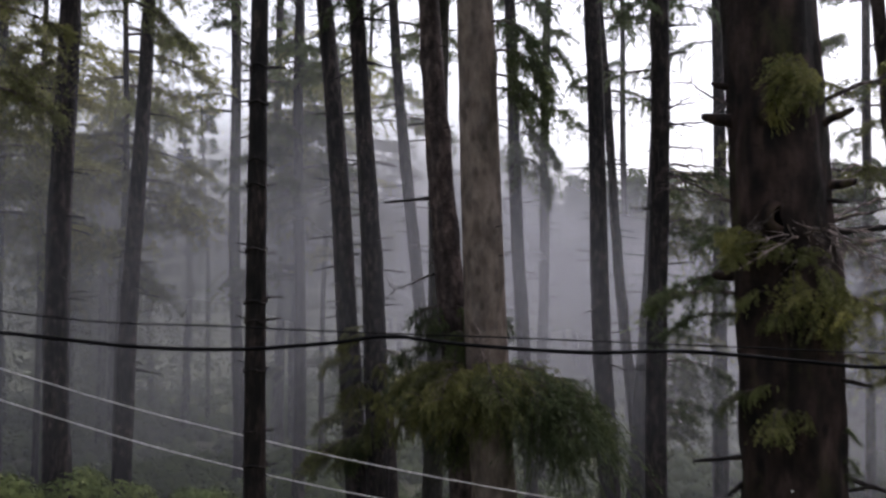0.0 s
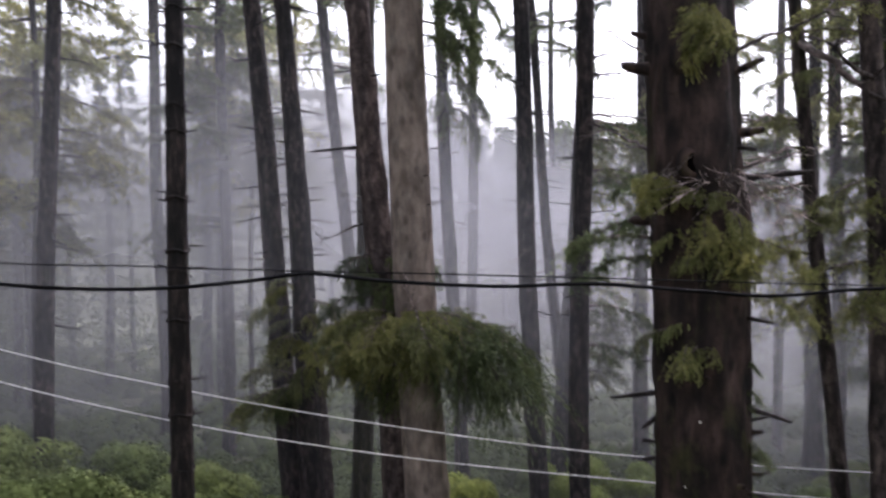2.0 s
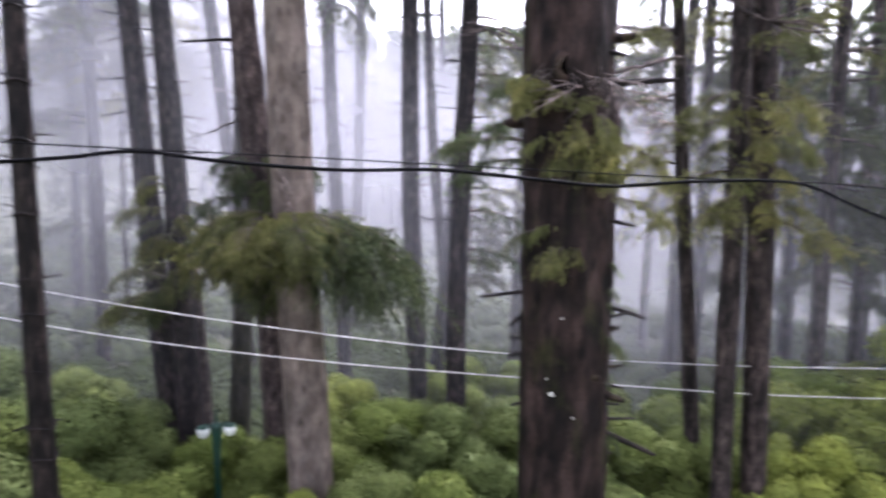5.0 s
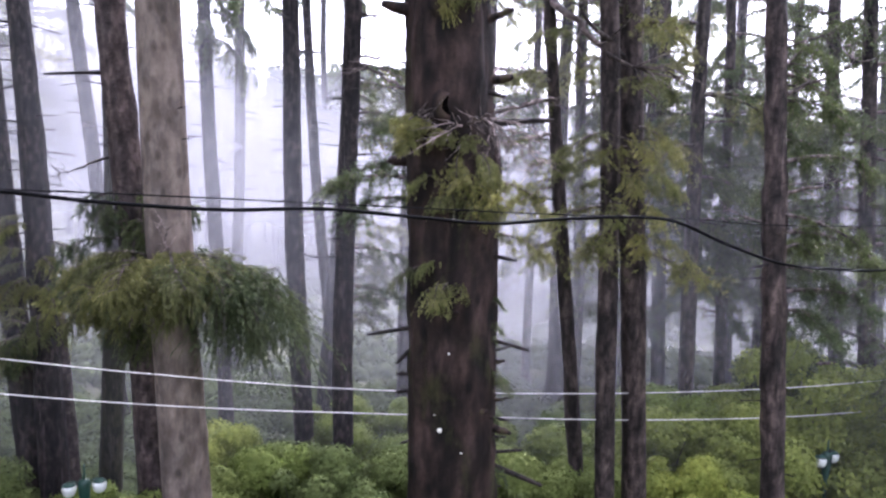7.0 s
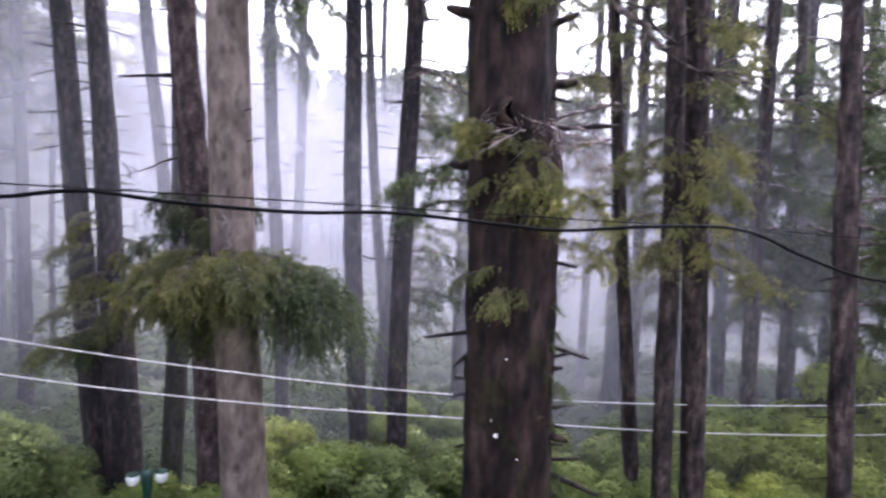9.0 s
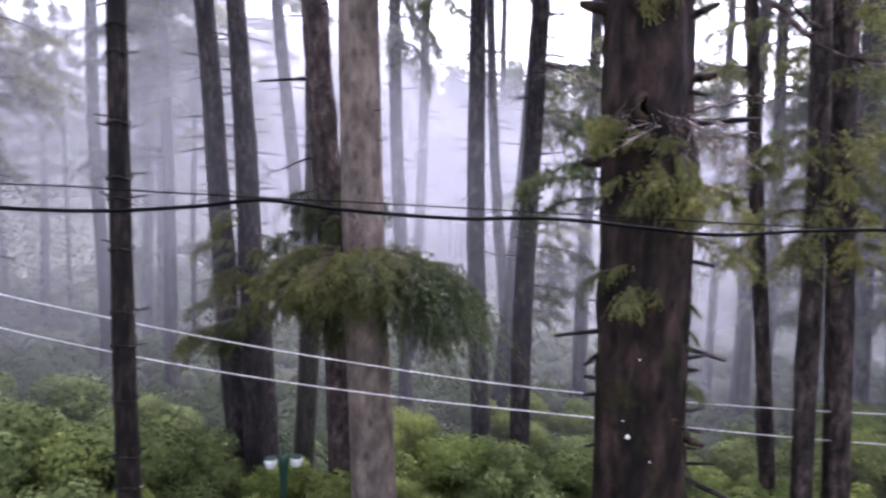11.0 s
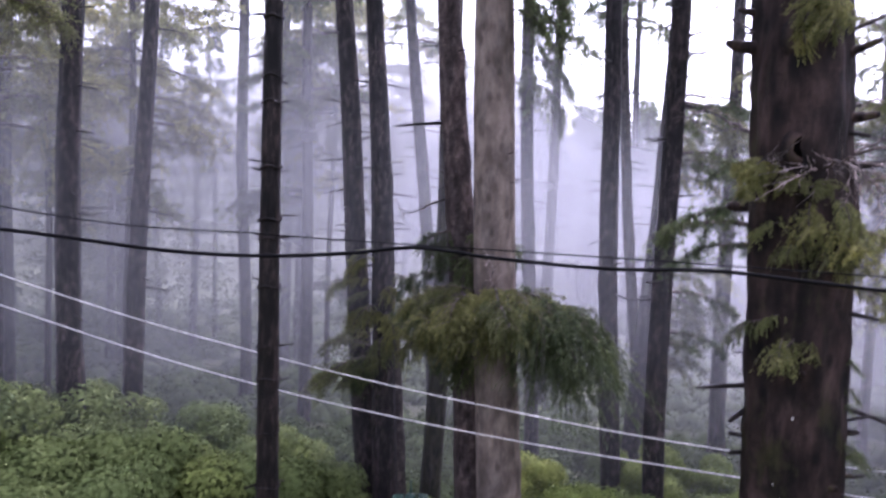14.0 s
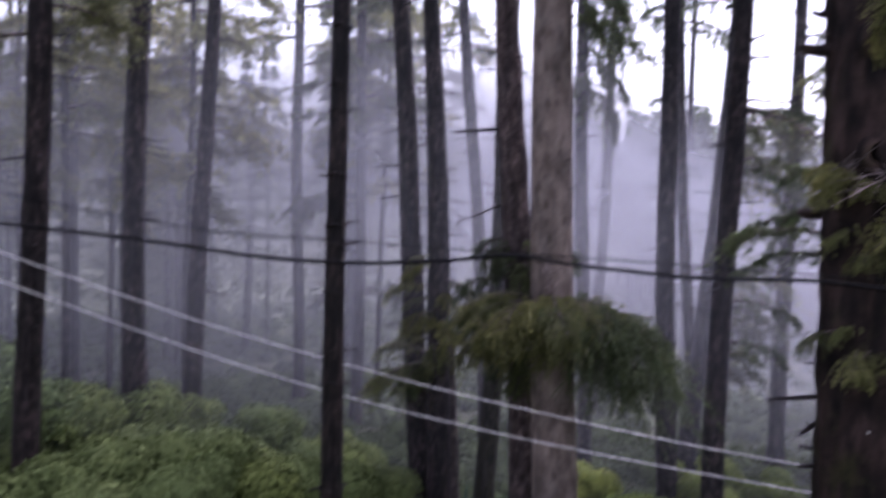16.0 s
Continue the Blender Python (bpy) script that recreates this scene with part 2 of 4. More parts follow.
    l.new(clear.outputs[0], out.inputs[1])
    l.new(veil.outputs[0], out.inputs[2])
    l.new(out.outputs[0], n["Material Output"].inputs["Surface"])
    return m


# ---- mesh helpers ----
rng = np.random.default_rng(7)


def mesh_of(name, verts, faces, material, smooth=False):
    me = bpy.data.meshes.new(name)
    me.from_pydata(np.asarray(verts, float).tolist(), [], [tuple(int(i) for i in f) for f in faces])
    me.materials.append(material)
    if smooth:
        me.polygons.foreach_set("use_smooth", [True] * len(me.polygons))
    me.update()
    return me


def part(name, me, parent, m=None, label=""):
    ob = new(name, me)
    ob.parent = parent
    if m is not None:
        ob.matrix_basis = m
    return tagged(ob, label)


def thing(name, x, y, z, label, category, group="", kind=""):
    ob = new(name)
    ob.empty_display_size = 0.3
    ob.location = (x, y, z)
    return tagged(ob, label, category, group, kind)


def frames_along(points):
    t = np.gradient(points, axis=0)
    t /= np.linalg.norm(t, axis=1)[:, None] + 1e-9
    ref = np.where(np.abs(t[:, 2:3]) > 0.9, [[1.0, 0, 0]], [[0, 0, 1.0]])
    a = np.cross(t, ref)
    a /= np.linalg.norm(a, axis=1)[:, None]
    return t, a, np.cross(t, a)


def tube(points, radii, sides=6):
    """Vertices and faces of a closed tube along the points."""
    points, radii = np.asarray(points, float), np.broadcast_to(radii, len(points))
    _, a, b = frames_along(points)
    ang = np.arange(sides) * 2 * np.pi / sides
    ring = a[:, None] * np.cos(ang)[:, None] + b[:, None] * np.sin(ang)[:, None]
    v = (points[:, None] + ring * np.asarray(radii)[:, None, None]).reshape(-1, 3)
    f = [(i * sides + j, i * sides + (j + 1) % sides, (i + 1) * sides + (j + 1) % sides, (i + 1) * sides + j) for i in range(len(points) - 1) for j in range(sides)]
    f += [tuple(range(sides))[::-1], tuple((len(points) - 1) * sides + j for j in range(sides))]
    return v, f


def joined(pieces):
    v, f, k = [], [], 0
    for pv, pf in pieces:
        v.append(pv)
        f += [tuple(i + k for i in q) for q in pf]
        k += len(pv)
    return np.concatenate(v), f


def blades(at, along, length, width, r):
    """One slim four-cornered blade at each place, turned at random about its own line."""
    n = len(at)
    along = along / (np.linalg.norm(along, axis=1)[:, None] + 1e-9)
    side = np.cross(along, r.normal(size=(n, 3)))
    side /= np.linalg.norm(side, axis=1)[:, None] + 1e-9
    length, width = length * r.uniform(0.6, 1.3, (n, 1)), width * r.uniform(0.7, 1.3, (n, 1))
    v = np.stack([at, at + along * length * 0.5 + side * width / 2, at + along * length, at + along * length * 0.5 - side * width / 2], 1).reshape(-1, 3)
    return v, [(4 * i, 4 * i + 1, 4 * i + 2, 4 * i + 3) for i in range(n)]


def smooth_line(keys, n):
    keys = np.asarray(keys, float)
    s = np.linspace(0, len(keys) - 1, n)
    i = np.clip(s.astype(int), 0, len(keys) - 2)
    u = (s - i)[:, None]
    k = np.concatenate([[2 * keys[0] - keys[1]], keys, [2 * keys[-1] - keys[-2]]])
    p0, p1, p2, p3 = k[i], k[i + 1], k[i + 2], k[i + 3]
    return 0.5 * (2 * p1 + (p2 - p0) * u + (2 * p0 - 5 * p1 + 4 * p2 - p3) * u**2 + (3 * p1 - p0 - 3 * p2 + p3) * u**3)


# ---- ground ----
def ground_height(x, y):
    return 0.35 * np.sin(x * 0.21 + 1) * np.cos(y * 0.17) + 0.0006 * np.maximum(0, y - 30) ** 2 * (y < 200)


def make_ground():
    g = np.concatenate([-np.geomspace(900, 40, 14), np.linspace(-36, 36, 37), np.geomspace(40, 900, 14)])
    xx, yy = np.meshgrid(g, g + 12)
    zz = ground_height(np.clip(xx, -60, 60), np.clip(yy, -40, 90))
    k = len(g)
    f = [(j * k + i, j * k + i + 1, (j + 1) * k + i + 1, (j + 1) * k + i) for j in range(k - 1) for i in range(k - 1)]
    ob = new("ground", mesh_of("ground", np.stack([xx, yy, zz], -1).reshape(-1, 3), f, soil(), True))
    tagged(ob, "damp forest floor of soil, moss and needles", "ground", kind="structure")


make_ground()

# ---- mist between the trees ----
def mist_bank(depth, density, low, high, sway, seed):
    """A thin upright sheet of mist that wanders among the trunks on a curve round the camera."""
    r = np.random.default_rng(seed)
    ang = np.linspace(-0.95, 1.35, 60)
    wander = sum(sway * np.sin(ang * k * 3 + r.uniform(0, 6)) / k for k in (1, 2, 3))
    d = depth + wander
    zs = np.linspace(-1.5, 34, 8)
    v = [(np.sin(a) * q, np.cos(a) * q, z) for a, q in zip(ang, d) for z in zs]
    k = len(zs)
    f = [(i * k + j, (i + 1) * k + j, (i + 1) * k + j + 1, i * k + j + 1) for i in range(len(ang) - 1) for j in range(k - 1)]
    ob = new("mist", mesh_of("mist", v, f, mist_material("mist", density, low, high, depth), True))
    tagged(ob, "thin pale grey mist hanging between the trunks", "mist", kind="stuff")


# Depths set so each sheet fades chosen trunks as seen from the camera.
for depth, density, low, high, sway, seed in ((15.5, 0.14, 6, 15, 0.05, 6), (17.7, 0.16, 8, 15, 0.1, 1), (21.0, 0.27, 9, 16, 0.25, 2), (26.5, 0.4, 10, 15.5, 0.25, 3), (34.0, 0.62, 12, 16.5, 0.25, 4), (48.0, 0.6, 7, 17, 0.25, 5)):
    mist_bank(depth, density, low, high, sway, seed)


# ---- branches, built once and shared ----
def limb_line(r, droop, rise=0.15, n=9):
    s = np.linspace(0, 1, n)
    wob = r.normal(0, 0.03, 2)
    return np.stack([s - 0.25 * droop * s**3, wob[0] * np.sin(3 * s) + wob[1] * s, rise * s - droop * s**2.2], 1)


def cedar_branch(seed, droop=0.35, twigs=28, tufts=15, hang=0.25, width=0.62, tuft=0.06, loose=0.6):
    """A limb of unit length with side twigs in a flat, drooping spray; returns limb and needle meshes' data."""
    r = np.random.default_rng(seed)
    line = limb_line(r, droop)
    wood = [tube(line, np.linspace(0.022, 0.004, len(line)), 5)]
    at, way = [], []
    for k in range(twigs):
        s = 0.1 + 0.9 * r.uniform(0, 1) ** 0.8
        i = s * (len(line) - 1)
        j = int(min(i, len(line) - 2))
        p = line[j] * (1 - (i - j)) + line[j + 1] * (i - j)
        side = r.choice([-1, 1])
        reach = width * (1 - 0.6 * s) * r.uniform(0.3, 1.15) * (0.35 + 0.65 * min(1, s * 3))
        u = np.linspace(0, 1, 6)[:, None]
        d = np.array([r.uniform(0.1, 1.0), side * r.uniform(0.35, 1), r.normal(0.06, 0.16)])
        bow = r.normal(0, 0.12, 3)
        twig = p + reach * (u * d + bow * np.sin(np.pi * u)) - np.array([0, 0, 1]) * hang * reach * r.uniform(1.0, 3.2) * u**2
        if k % 2 == 0:
            wood.append(tube(twig, np.linspace(0.006, 0.002, 6), 3))
        q = np.sort(r.uniform(0.05, 1, tufts))
        pts = np.stack([np.interp(q, u[:, 0], twig[:, c]) for c in range(3)], 1)
        tang = np.gradient(pts, axis=0) + 1e-6
        tang /= np.linalg.norm(tang, axis=1)[:, None]
        for _ in range(5):
            at.append(pts + r.normal(0, 0.01, pts.shape))
            way.append(tang * 0.5 + r.normal(0, loose, pts.shape) + [0, 0, -0.6 * hang])
    return joined(wood), blades(np.concatenate(at), np.concatenate(way), tuft, tuft * 0.17, r)


def weeping_branch(seed, reach=0.42, strands=5, drop=0.3, fall=0.5):
    """A limb of unit length that arches over and hangs a curtain of fine green strands from its side twigs."""
    r = np.random.default_rng(seed)
    s = np.linspace(0, 1, 10)
    line = np.stack([s - 0.16 * s**3, r.normal(0, 0.03) * np.sin(3 * s), 0.2 * s - fall * s**2.3], 1)
    wood = [tube(line, np.linspace(0.02, 0.004, len(line)), 5)]
    at, way = [], []
    for k in range(24):
        q = 0.14 + 0.86 * (k + r.uniform(0, 1)) / 24
        p = np.array([np.interp(q, s, line[:, c]) for c in range(3)])
        out = reach * (1.1 - 0.75 * q) * min(1, 2.6 * q) * r.uniform(0.45, 1.15)
        u = np.linspace(0, 1, 6)[:, None]
        d = np.array([r.uniform(0.25, 0.9), (-1) ** k * r.uniform(0.5, 1), r.normal(0.0, 0.1)])
        twig = p + out * u * d - np.array([0, 0, 1]) * out * r.uniform(0.2, 0.6) * u**2
        wood.append(tube(twig, np.linspace(0.006, 0.002, 6), 3))
        for j in range(44):
            w = r.uniform(0.05, 1)
            at.append(np.array([np.interp(w, u[:, 0], twig[:, c]) for c in range(3)]) + r.normal(0, 0.008, 3))
            way.append(d + r.normal(0, 0.3, 3) - [0, 0, 0.5])
        for j in range(strands):
            w = r.uniform(0.15, 1)
            root = np.array([np.interp(w, u[:, 0], twig[:, c]) for c in range(3)])
            length = drop * r.uniform(0.25, 1.0) ** 1.3 * (0.45 + 0.75 * q)
            hang = np.array([0.45 * d[0], 0.4 * d[1], -1.0]) + r.normal(0, 0.18, 3)
            m = int(12 + 75 * length)
            for h in np.sort(r.uniform(0, 1, m)):
                at.append(root + hang * h * length + r.normal(0, 0.007, 3))
                way.append(hang + r.normal(0, 0.24, 3))
    return joined(wood), blades(np.array(at), np.array(way), 0.055, 0.0085, r)


def bare_branch(seed, forks=7):
    r = np.random.default_rng(seed)
    line = limb_line(r, r.uniform(-0.1, 0.3), 0.1)
    line[1:] += r.normal(0, 0.025, (len(line) - 1, 3))
    wood = [tube(line, np.linspace(0.026, 0.004, len(line)), 6)]
    for k in range(forks):
        p = line[r.integers(2, len(line) - 1)]
        d = np.array([r.uniform(0.1, 0.5), r.choice([-1, 1]) * r.uniform(0.2, 0.6), r.normal(-0.12, 0.2)])
        u = np.linspace(0, 1, 5)[:, None]
        wood.append(tube(p + d * u * r.uniform(0.4, 0.9) + r.normal(0, 0.012, (5, 3)), np.linspace(0.009, 0.003, 5), 4))
    return joined(wood)


def stub_mesh(seed):
    r = np.random.default_rng(seed)
    s = np.linspace(0, 1, 6)
    line = np.stack([s, 0.1 * np.sin(2 * s + r.uniform(0, 6)) * s, (r.uniform(-0.25, 0.2)) * s**1.5], 1)
    return tube(line, np.array([0.19, 0.125, 0.1, 0.092, 0.085, 0.06]) * r.uniform(0.8, 1.2), 6)


def knob_mesh(seed):
    """A thick broken limb: a flared collar, an upward bend and a blunt, splintered end."""
    r = np.random.default_rng(seed)
    s = np.linspace(0, 1, 9)
    line = np.stack([s, 0.06 * np.sin(3 * s + r.uniform(0, 6)) * s, -0.05 * s + r.uniform(0.05, 0.14) * s**2.2], 1)
    v, f = tube(line, np.array([0.3, 0.21, 0.155, 0.125, 0.112, 0.105, 0.1, 0.088, 0.05]) * r.uniform(0.9, 1.1), 9)
    return v + r.normal(0, 0.009, v.shape), f


SPRAYS = {}


def branch_kind(kind, needle):
    key = (kind, needle.name)
    if key not in SPRAYS:
        SPRAYS[key] = []
        for seed in range(4):
            spec = {
                "flat": dict(droop=0.22, hang=0.18),
                "droop": dict(droop=0.75, hang=0.9, twigs=34, tufts=20, width=0.55),
                "thin": dict(droop=0.38, hang=0.42, twigs=34, tufts=14, tuft=0.05),
                "wide": dict(droop=0.3, hang=0.25, twigs=30, tufts=13, width=0.85, tuft=0.06),
                "shelf": dict(droop=0.4, hang=0.42, twigs=30, tufts=16, width=0.75, tuft=0.065, loose=0.36),
                "fan": dict(droop=0.42, hang=0.32, twigs=26, tufts=15, width=0.6, tuft=0.11, loose=0.3),
                "weep": dict(drop=0.24, strands=4, fall=0.42),
                "weeping": dict(drop=0.62, fall=0.74, strands=3),
                "tuft": dict(droop=0.8, hang=0.5, twigs=26, tufts=16, width=0.8, tuft=0.075),
            }[kind]
            (wv, wf), (nv, nf) = (weeping_branch if kind.startswith("weep") else cedar_branch)(seed * 11 + len(kind), **spec)
            SPRAYS[key].append((mesh_of("branch", wv, wf, DEAD, True), mesh_of("needles", nv, nf, needle)))
    return SPRAYS[key]


BARE = [mesh_of("dead_branch", *bare_branch(s), DEAD, True) for s in range(4)]
PALE_TWIGS = [mesh_of("dead_branch", *bare_branch(s, 11), TWIG, True) for s in range(4, 8)]
STUBS = [mesh_of("branch_stub", *stub_mesh(s), BARK_DARK, True) for s in range(4)]


KNOBS = [mesh_of("branch_stub", *knob_mesh(s), BARK_OLD, True) for s in range(4)]


def spoke(p, az, pitch, length, roll=0.0):
    """The pose of a branch that leaves p at az degrees from +x, pitched up, of that length."""
    return Matrix.Translation(p) @ pose(0, 0, 0, 0, 0, az) @ pose(0, 0, 0, 0, -pitch, 0) @ pose(0, 0, 0, roll, 0, 0) @ Matrix.Diagonal((length, length, length, 1))


class Conifer:
    """A tall conifer: an Empty at its foot, a tapered fluted trunk, stubs and living branches."""

    def __init__(self, x, y, top, r0, r20, label, height=27, material=None, sides=14, flute=0.05, step=0.45, bend=0.05, group="conifers of the forest", seed=0, burls=14, burl=0.035):
        self.r = np.random.default_rng(int(abs(x) * 970 + y * 131 + seed))
        self.z0 = float(ground_height(np.array(x), np.array(y)))
        self.root = thing("conifer_tree", x, y, self.z0, label, "tree", group)
        self.lean = np.array([(top[0] - x) / 20, (top[1] - y) / 20])
        self.r0, self.r20, self.height = r0, r20, height
        self.phase = self.r.uniform(0, 6, 4)
        self.bend = bend
        zs = np.arange(-0.4, height + step, step)
        ang = np.arange(sides) * 2 * np.pi / sides
        v = []
        ridge = self.r.normal(size=sides)
        lumps = [(self.r.uniform(0, min(height, 16)), self.r.uniform(0, 2 * np.pi), burl * self.r.uniform(0.4, 1.3), self.r.uniform(0.09, 0.22)) for _ in range(burls)]
        for z in zs:
            c, q = self.axis(z), self.radius(z)
            w = 1 + flute * (np.sin(3 * ang + self.phase[0] + 0.25 * z) + 0.7 * np.sin(5 * ang + self.phase[1] - 0.4 * z) + 0.5 * np.sin(9 * ang + self.phase[2] + 0.9 * z))
            w = w + flute * (0.35 * self.r.normal(size=sides) + 0.6 * ridge)
            ridge = 0.9 * ridge + 0.43 * self.r.normal(size=sides)
            if z < 1.2:
                w = w * (1 + 0.25 * (1.2 - z) * (1 + 0.5 * np.sin(4 * ang + self.phase[3])))
            for lz, la, amp, size in lumps:
                if abs(z - lz) < 3 * size:
                    gap = q * np.abs((ang - la + np.pi) % (2 * np.pi) - np.pi)
                    w = w + amp / q * np.exp(-((z - lz) ** 2 + gap**2) / size**2)
            v.append(np.stack([c[0] + q * w * np.cos(ang), c[1] + q * w * np.sin(ang), np.full(sides, z)], 1))
        k = len(zs)
        f = [(i * sides + j, i * sides + (j + 1) % sides, (i + 1) * sides + (j + 1) % sides, (i + 1) * sides + j) for i in range(k - 1) for j in range(sides)]
        f.append(tuple((k - 1) * sides + j for j in range(sides)))
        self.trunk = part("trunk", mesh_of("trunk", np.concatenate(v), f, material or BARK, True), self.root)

    def axis(self, z):
        b = self.bend * np.array([np.sin(z * 0.45 + self.phase[0]), np.sin(z * 0.4 + self.phase[1])])
        return self.lean * z + b

    def radius(self, z):
        return max(0.035, self.r0 + (self.r20 - self.r0) * z / 20)

    def point(self, z, az, inset=0.75):
        c, q = self.axis(z - self.z0), self.radius(z) * inset
        return Vector((c[0] + q * math.cos(radians(az)), c[1] + q * math.sin(radians(az)), z - self.z0))

    def stub(self, z, az, length, pitch=5, thick=1.0):
        m = spoke(self.point(z, az), az, pitch, length) @ Matrix.Diagonal((1, thick, thick, 1))
        part("branch_stub", (KNOBS if thick >= 1 else STUBS)[int(self.r.integers(4))], self.root, m)

    def dead(self, z, az, length, pitch=0, wood=BARE):
        part("dead_branch", wood[int(self.r.integers(4))], self.root, spoke(self.point(z, az), az, pitch, length, self.r.uniform(-60, 60)))

    def twig(self, z, az, heading, length, pitch, mesh, slim=1.0):
        """A bare twig that leaves the bark at az and runs off towards another heading."""
        part("dead_branch", mesh, self.root, spoke(self.point(z, az, 1.0), heading, pitch, length, self.r.uniform(-60, 60)) @ Matrix.Diagonal((1, slim, slim, 1)))

    def branch(self, z, az, length, pitch=0, kind="flat", needle=None, heading=None):
        limb, green = branch_kind(kind, needle or NEEDLE)[int(self.r.integers(4))]
        ob = part("branch", limb, self.root, spoke(self.point(z, az), az if heading is None else heading, pitch, length, self.r.uniform(-25, 25)))
        part("needles", green, ob)

    def whorls(self, z0, z1, n, length, az=None, spread=180, kind="flat", needle=None, pitch=(-15, 10)):
        for k in range(n):
            z = z0 + (z1 - z0) * (k + self.r.uniform(0, 1)) / n
            a = (az if az is not None else 0) + self.r.uniform(-spread, spread)
            self.branch(z, a, length * self.r.uniform(0.6, 1.2), self.r.uniform(*pitch), kind, needle)

    def stubs(self, z0, z1, n, length, az=None, spread=180):
        for k in range(n):
            a = az + self.r.uniform(-spread, spread) if az is not None else self.r.choice([0, 180]) + self.r.uniform(-55, 55)
            z = self.r.uniform(z0, z1)
            self.stub(z, a, length * self.r.uniform(0.35, 1.2) + self.radius(z) * 0.3, self.r.uniform(-16, 8), self.r.uniform(0.2, 0.36))


# azimuths, from +x: -90 faces the clearing and the balcony
TALL = "tall straight conifer with grey-brown bark, standing in mist"
FADED = "slender conifer trunk faded by thick mist"

# ---- the old cedar ----
old = Conifer(4.21, 8.26, (3.22, 8.71), 0.57, 0.43, "massive old cedar with dark mossy bark and broken branch stubs", material=BARK_OLD, sides=48, flute=0.045, step=0.16, bend=0.03, group="old cedars", burls=60, burl=0.05)
for z, az, length, pitch, thick in (
    (10.5, 172, 0.44, 6, 1.3), (10.9, 168, 0.3, 2, 1.4), (10.4, -35, 0.42, 20, 1.0), (9.75, -28, 0.38, 4, 1.2), (9.6, -36, 0.3, -4, 0.8), (8.78, 158, 0.38, -5, 1.5),
    (7.65, -25, 0.42, -4, 0.6), (6.72, 160, 0.66, -8, 0.4), (6.6, -20, 0.62, -12, 0.4), (6.4, -28, 0.42, 25, 0.6), (5.55, -45, 0.4, -10, 1.0),
    (5.75, -24, 0.35, 20, 0.5), (5.1, -24, 0.5, 10, 0.4), (4.98, -26, 0.8, -16, 0.4), (6.1, 165, 0.3, 5, 0.5), (8.1, -22, 0.35, 10, 0.5),
):
    old.stub(z, az, length, pitch, thick)
old.stub(9.22, -24, 0.85, 10, 0.6)
old.dead(9.3, -25, 1.0, 16)
old.dead(9.2, -95, 1.0, 0)
old.dead(9.3, -135, 0.9, -5)
old.dead(10.55, 172, 0.8, 32)
old.dead(9.5, 150, 1.0, 30)
old.dead(10.6, -30, 1.3, 20)
for k in range(3):
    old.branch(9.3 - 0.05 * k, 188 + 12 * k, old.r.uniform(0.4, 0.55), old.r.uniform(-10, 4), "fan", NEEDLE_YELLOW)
for k in range(4):
    old.branch(9.2 - 0.03 * k, -150 + 18 * k, old.r.uniform(0.35, 0.6), old.r.uniform(-20, 0), "fan", NEEDLE_OLIVE)
for z, az, heading, length, pitch in ((9.28, -58, 200, 0.95, -12), (9.26, -56, 194, 0.8, -3), (9.22, -62, 208, 0.6, -28), (9.26, -50, -115, 0.55, -62), (9.26, -48, -80, 0.5, -50), (9.24, -45, -20, 0.75, -38), (9.2, -42, -8, 0.9, -30), (9.24, -40, -28, 0.7, -20), (9.3, -44, -36, 0.8, -12), (9.2, -38, 0, 0.7, -45)):
    old.twig(z, az, heading, length, pitch, PALE_TWIGS[int(old.r.integers(4))], 0.8)
for z0, z1, n, az0, az1 in ((8.25, 9.0, 13, -128, -62), (7.25, 7.75, 5, -145, -98), (10.7, 11.3, 10, -120, -58)):
    for k in range(n):
        az = old.r.uniform(az0, az1)
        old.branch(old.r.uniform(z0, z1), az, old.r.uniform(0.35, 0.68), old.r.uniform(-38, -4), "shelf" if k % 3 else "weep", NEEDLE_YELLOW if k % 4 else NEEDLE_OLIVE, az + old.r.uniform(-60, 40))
old.whorls(8.2, 9.3, 5, 1.2, 140, 30, "thin")
old.whorls(7.6, 9.4, 2, 1.1, -5, 30, "thin", NEEDLE_OLIVE)
old.whorls(12.5, 18, 10, 2.2, kind="wide")

# Flat black with no sheen, in place of the shade inside a hole.
HOLE_SHADE = painted("hole_shade_black", (0.002, 0.0015, 0.0015), 1.0)
HOLE_SHADE.node_tree.nodes["Principled BSDF"].inputs["Specular IOR Level"].default_value = 0.0
LIP = [(0.22, -0.07), (0.17, -0.012), (0.135, 0.006), (0.115, 0.012), (0.1, 0.004), (0.096, -0.01)]
SHADE_DISC = [(0.112, 0.009), (0.06, 0.003), (0.0, 0.0)]


def knot_hole(tree, z, az, size):
    """A broken-off branch's hollow: a low lip of bark round a black disc painted as the hole's shade."""
    for name, profile, material in (("knot_lip", LIP, BARK_OLD), ("knot_hollow", SHADE_DISC, HOLE_SHADE)):
        ang = np.arange(18) * 2 * np.pi / 18
        p = np.array(profile)
        wob = 1 + 0.12 * np.sin(2 * ang + 1) + 0.05 * np.sin(7 * ang + 2)
        v = np.stack([np.repeat(p[:, 1:2], 18, 1), p[:, :1] * np.cos(ang) * wob, p[:, :1] * 1.2 * np.sin(ang) * wob], -1).reshape(-1, 3)
        f = [(i * 18 + j, i * 18 + (j + 1) % 18, (i + 1) * 18 + (j + 1) % 18, (i + 1) * 18 + j) for i in range(len(p) - 1) for j in range(18)]
        part(name, mesh_of(name, v, f, material, True), tree.root, spoke(tree.point(z, az, 1.03), az, 0, size), "black disc for the shade in a broken branch's hollow" if material is HOLE_SHADE else "")


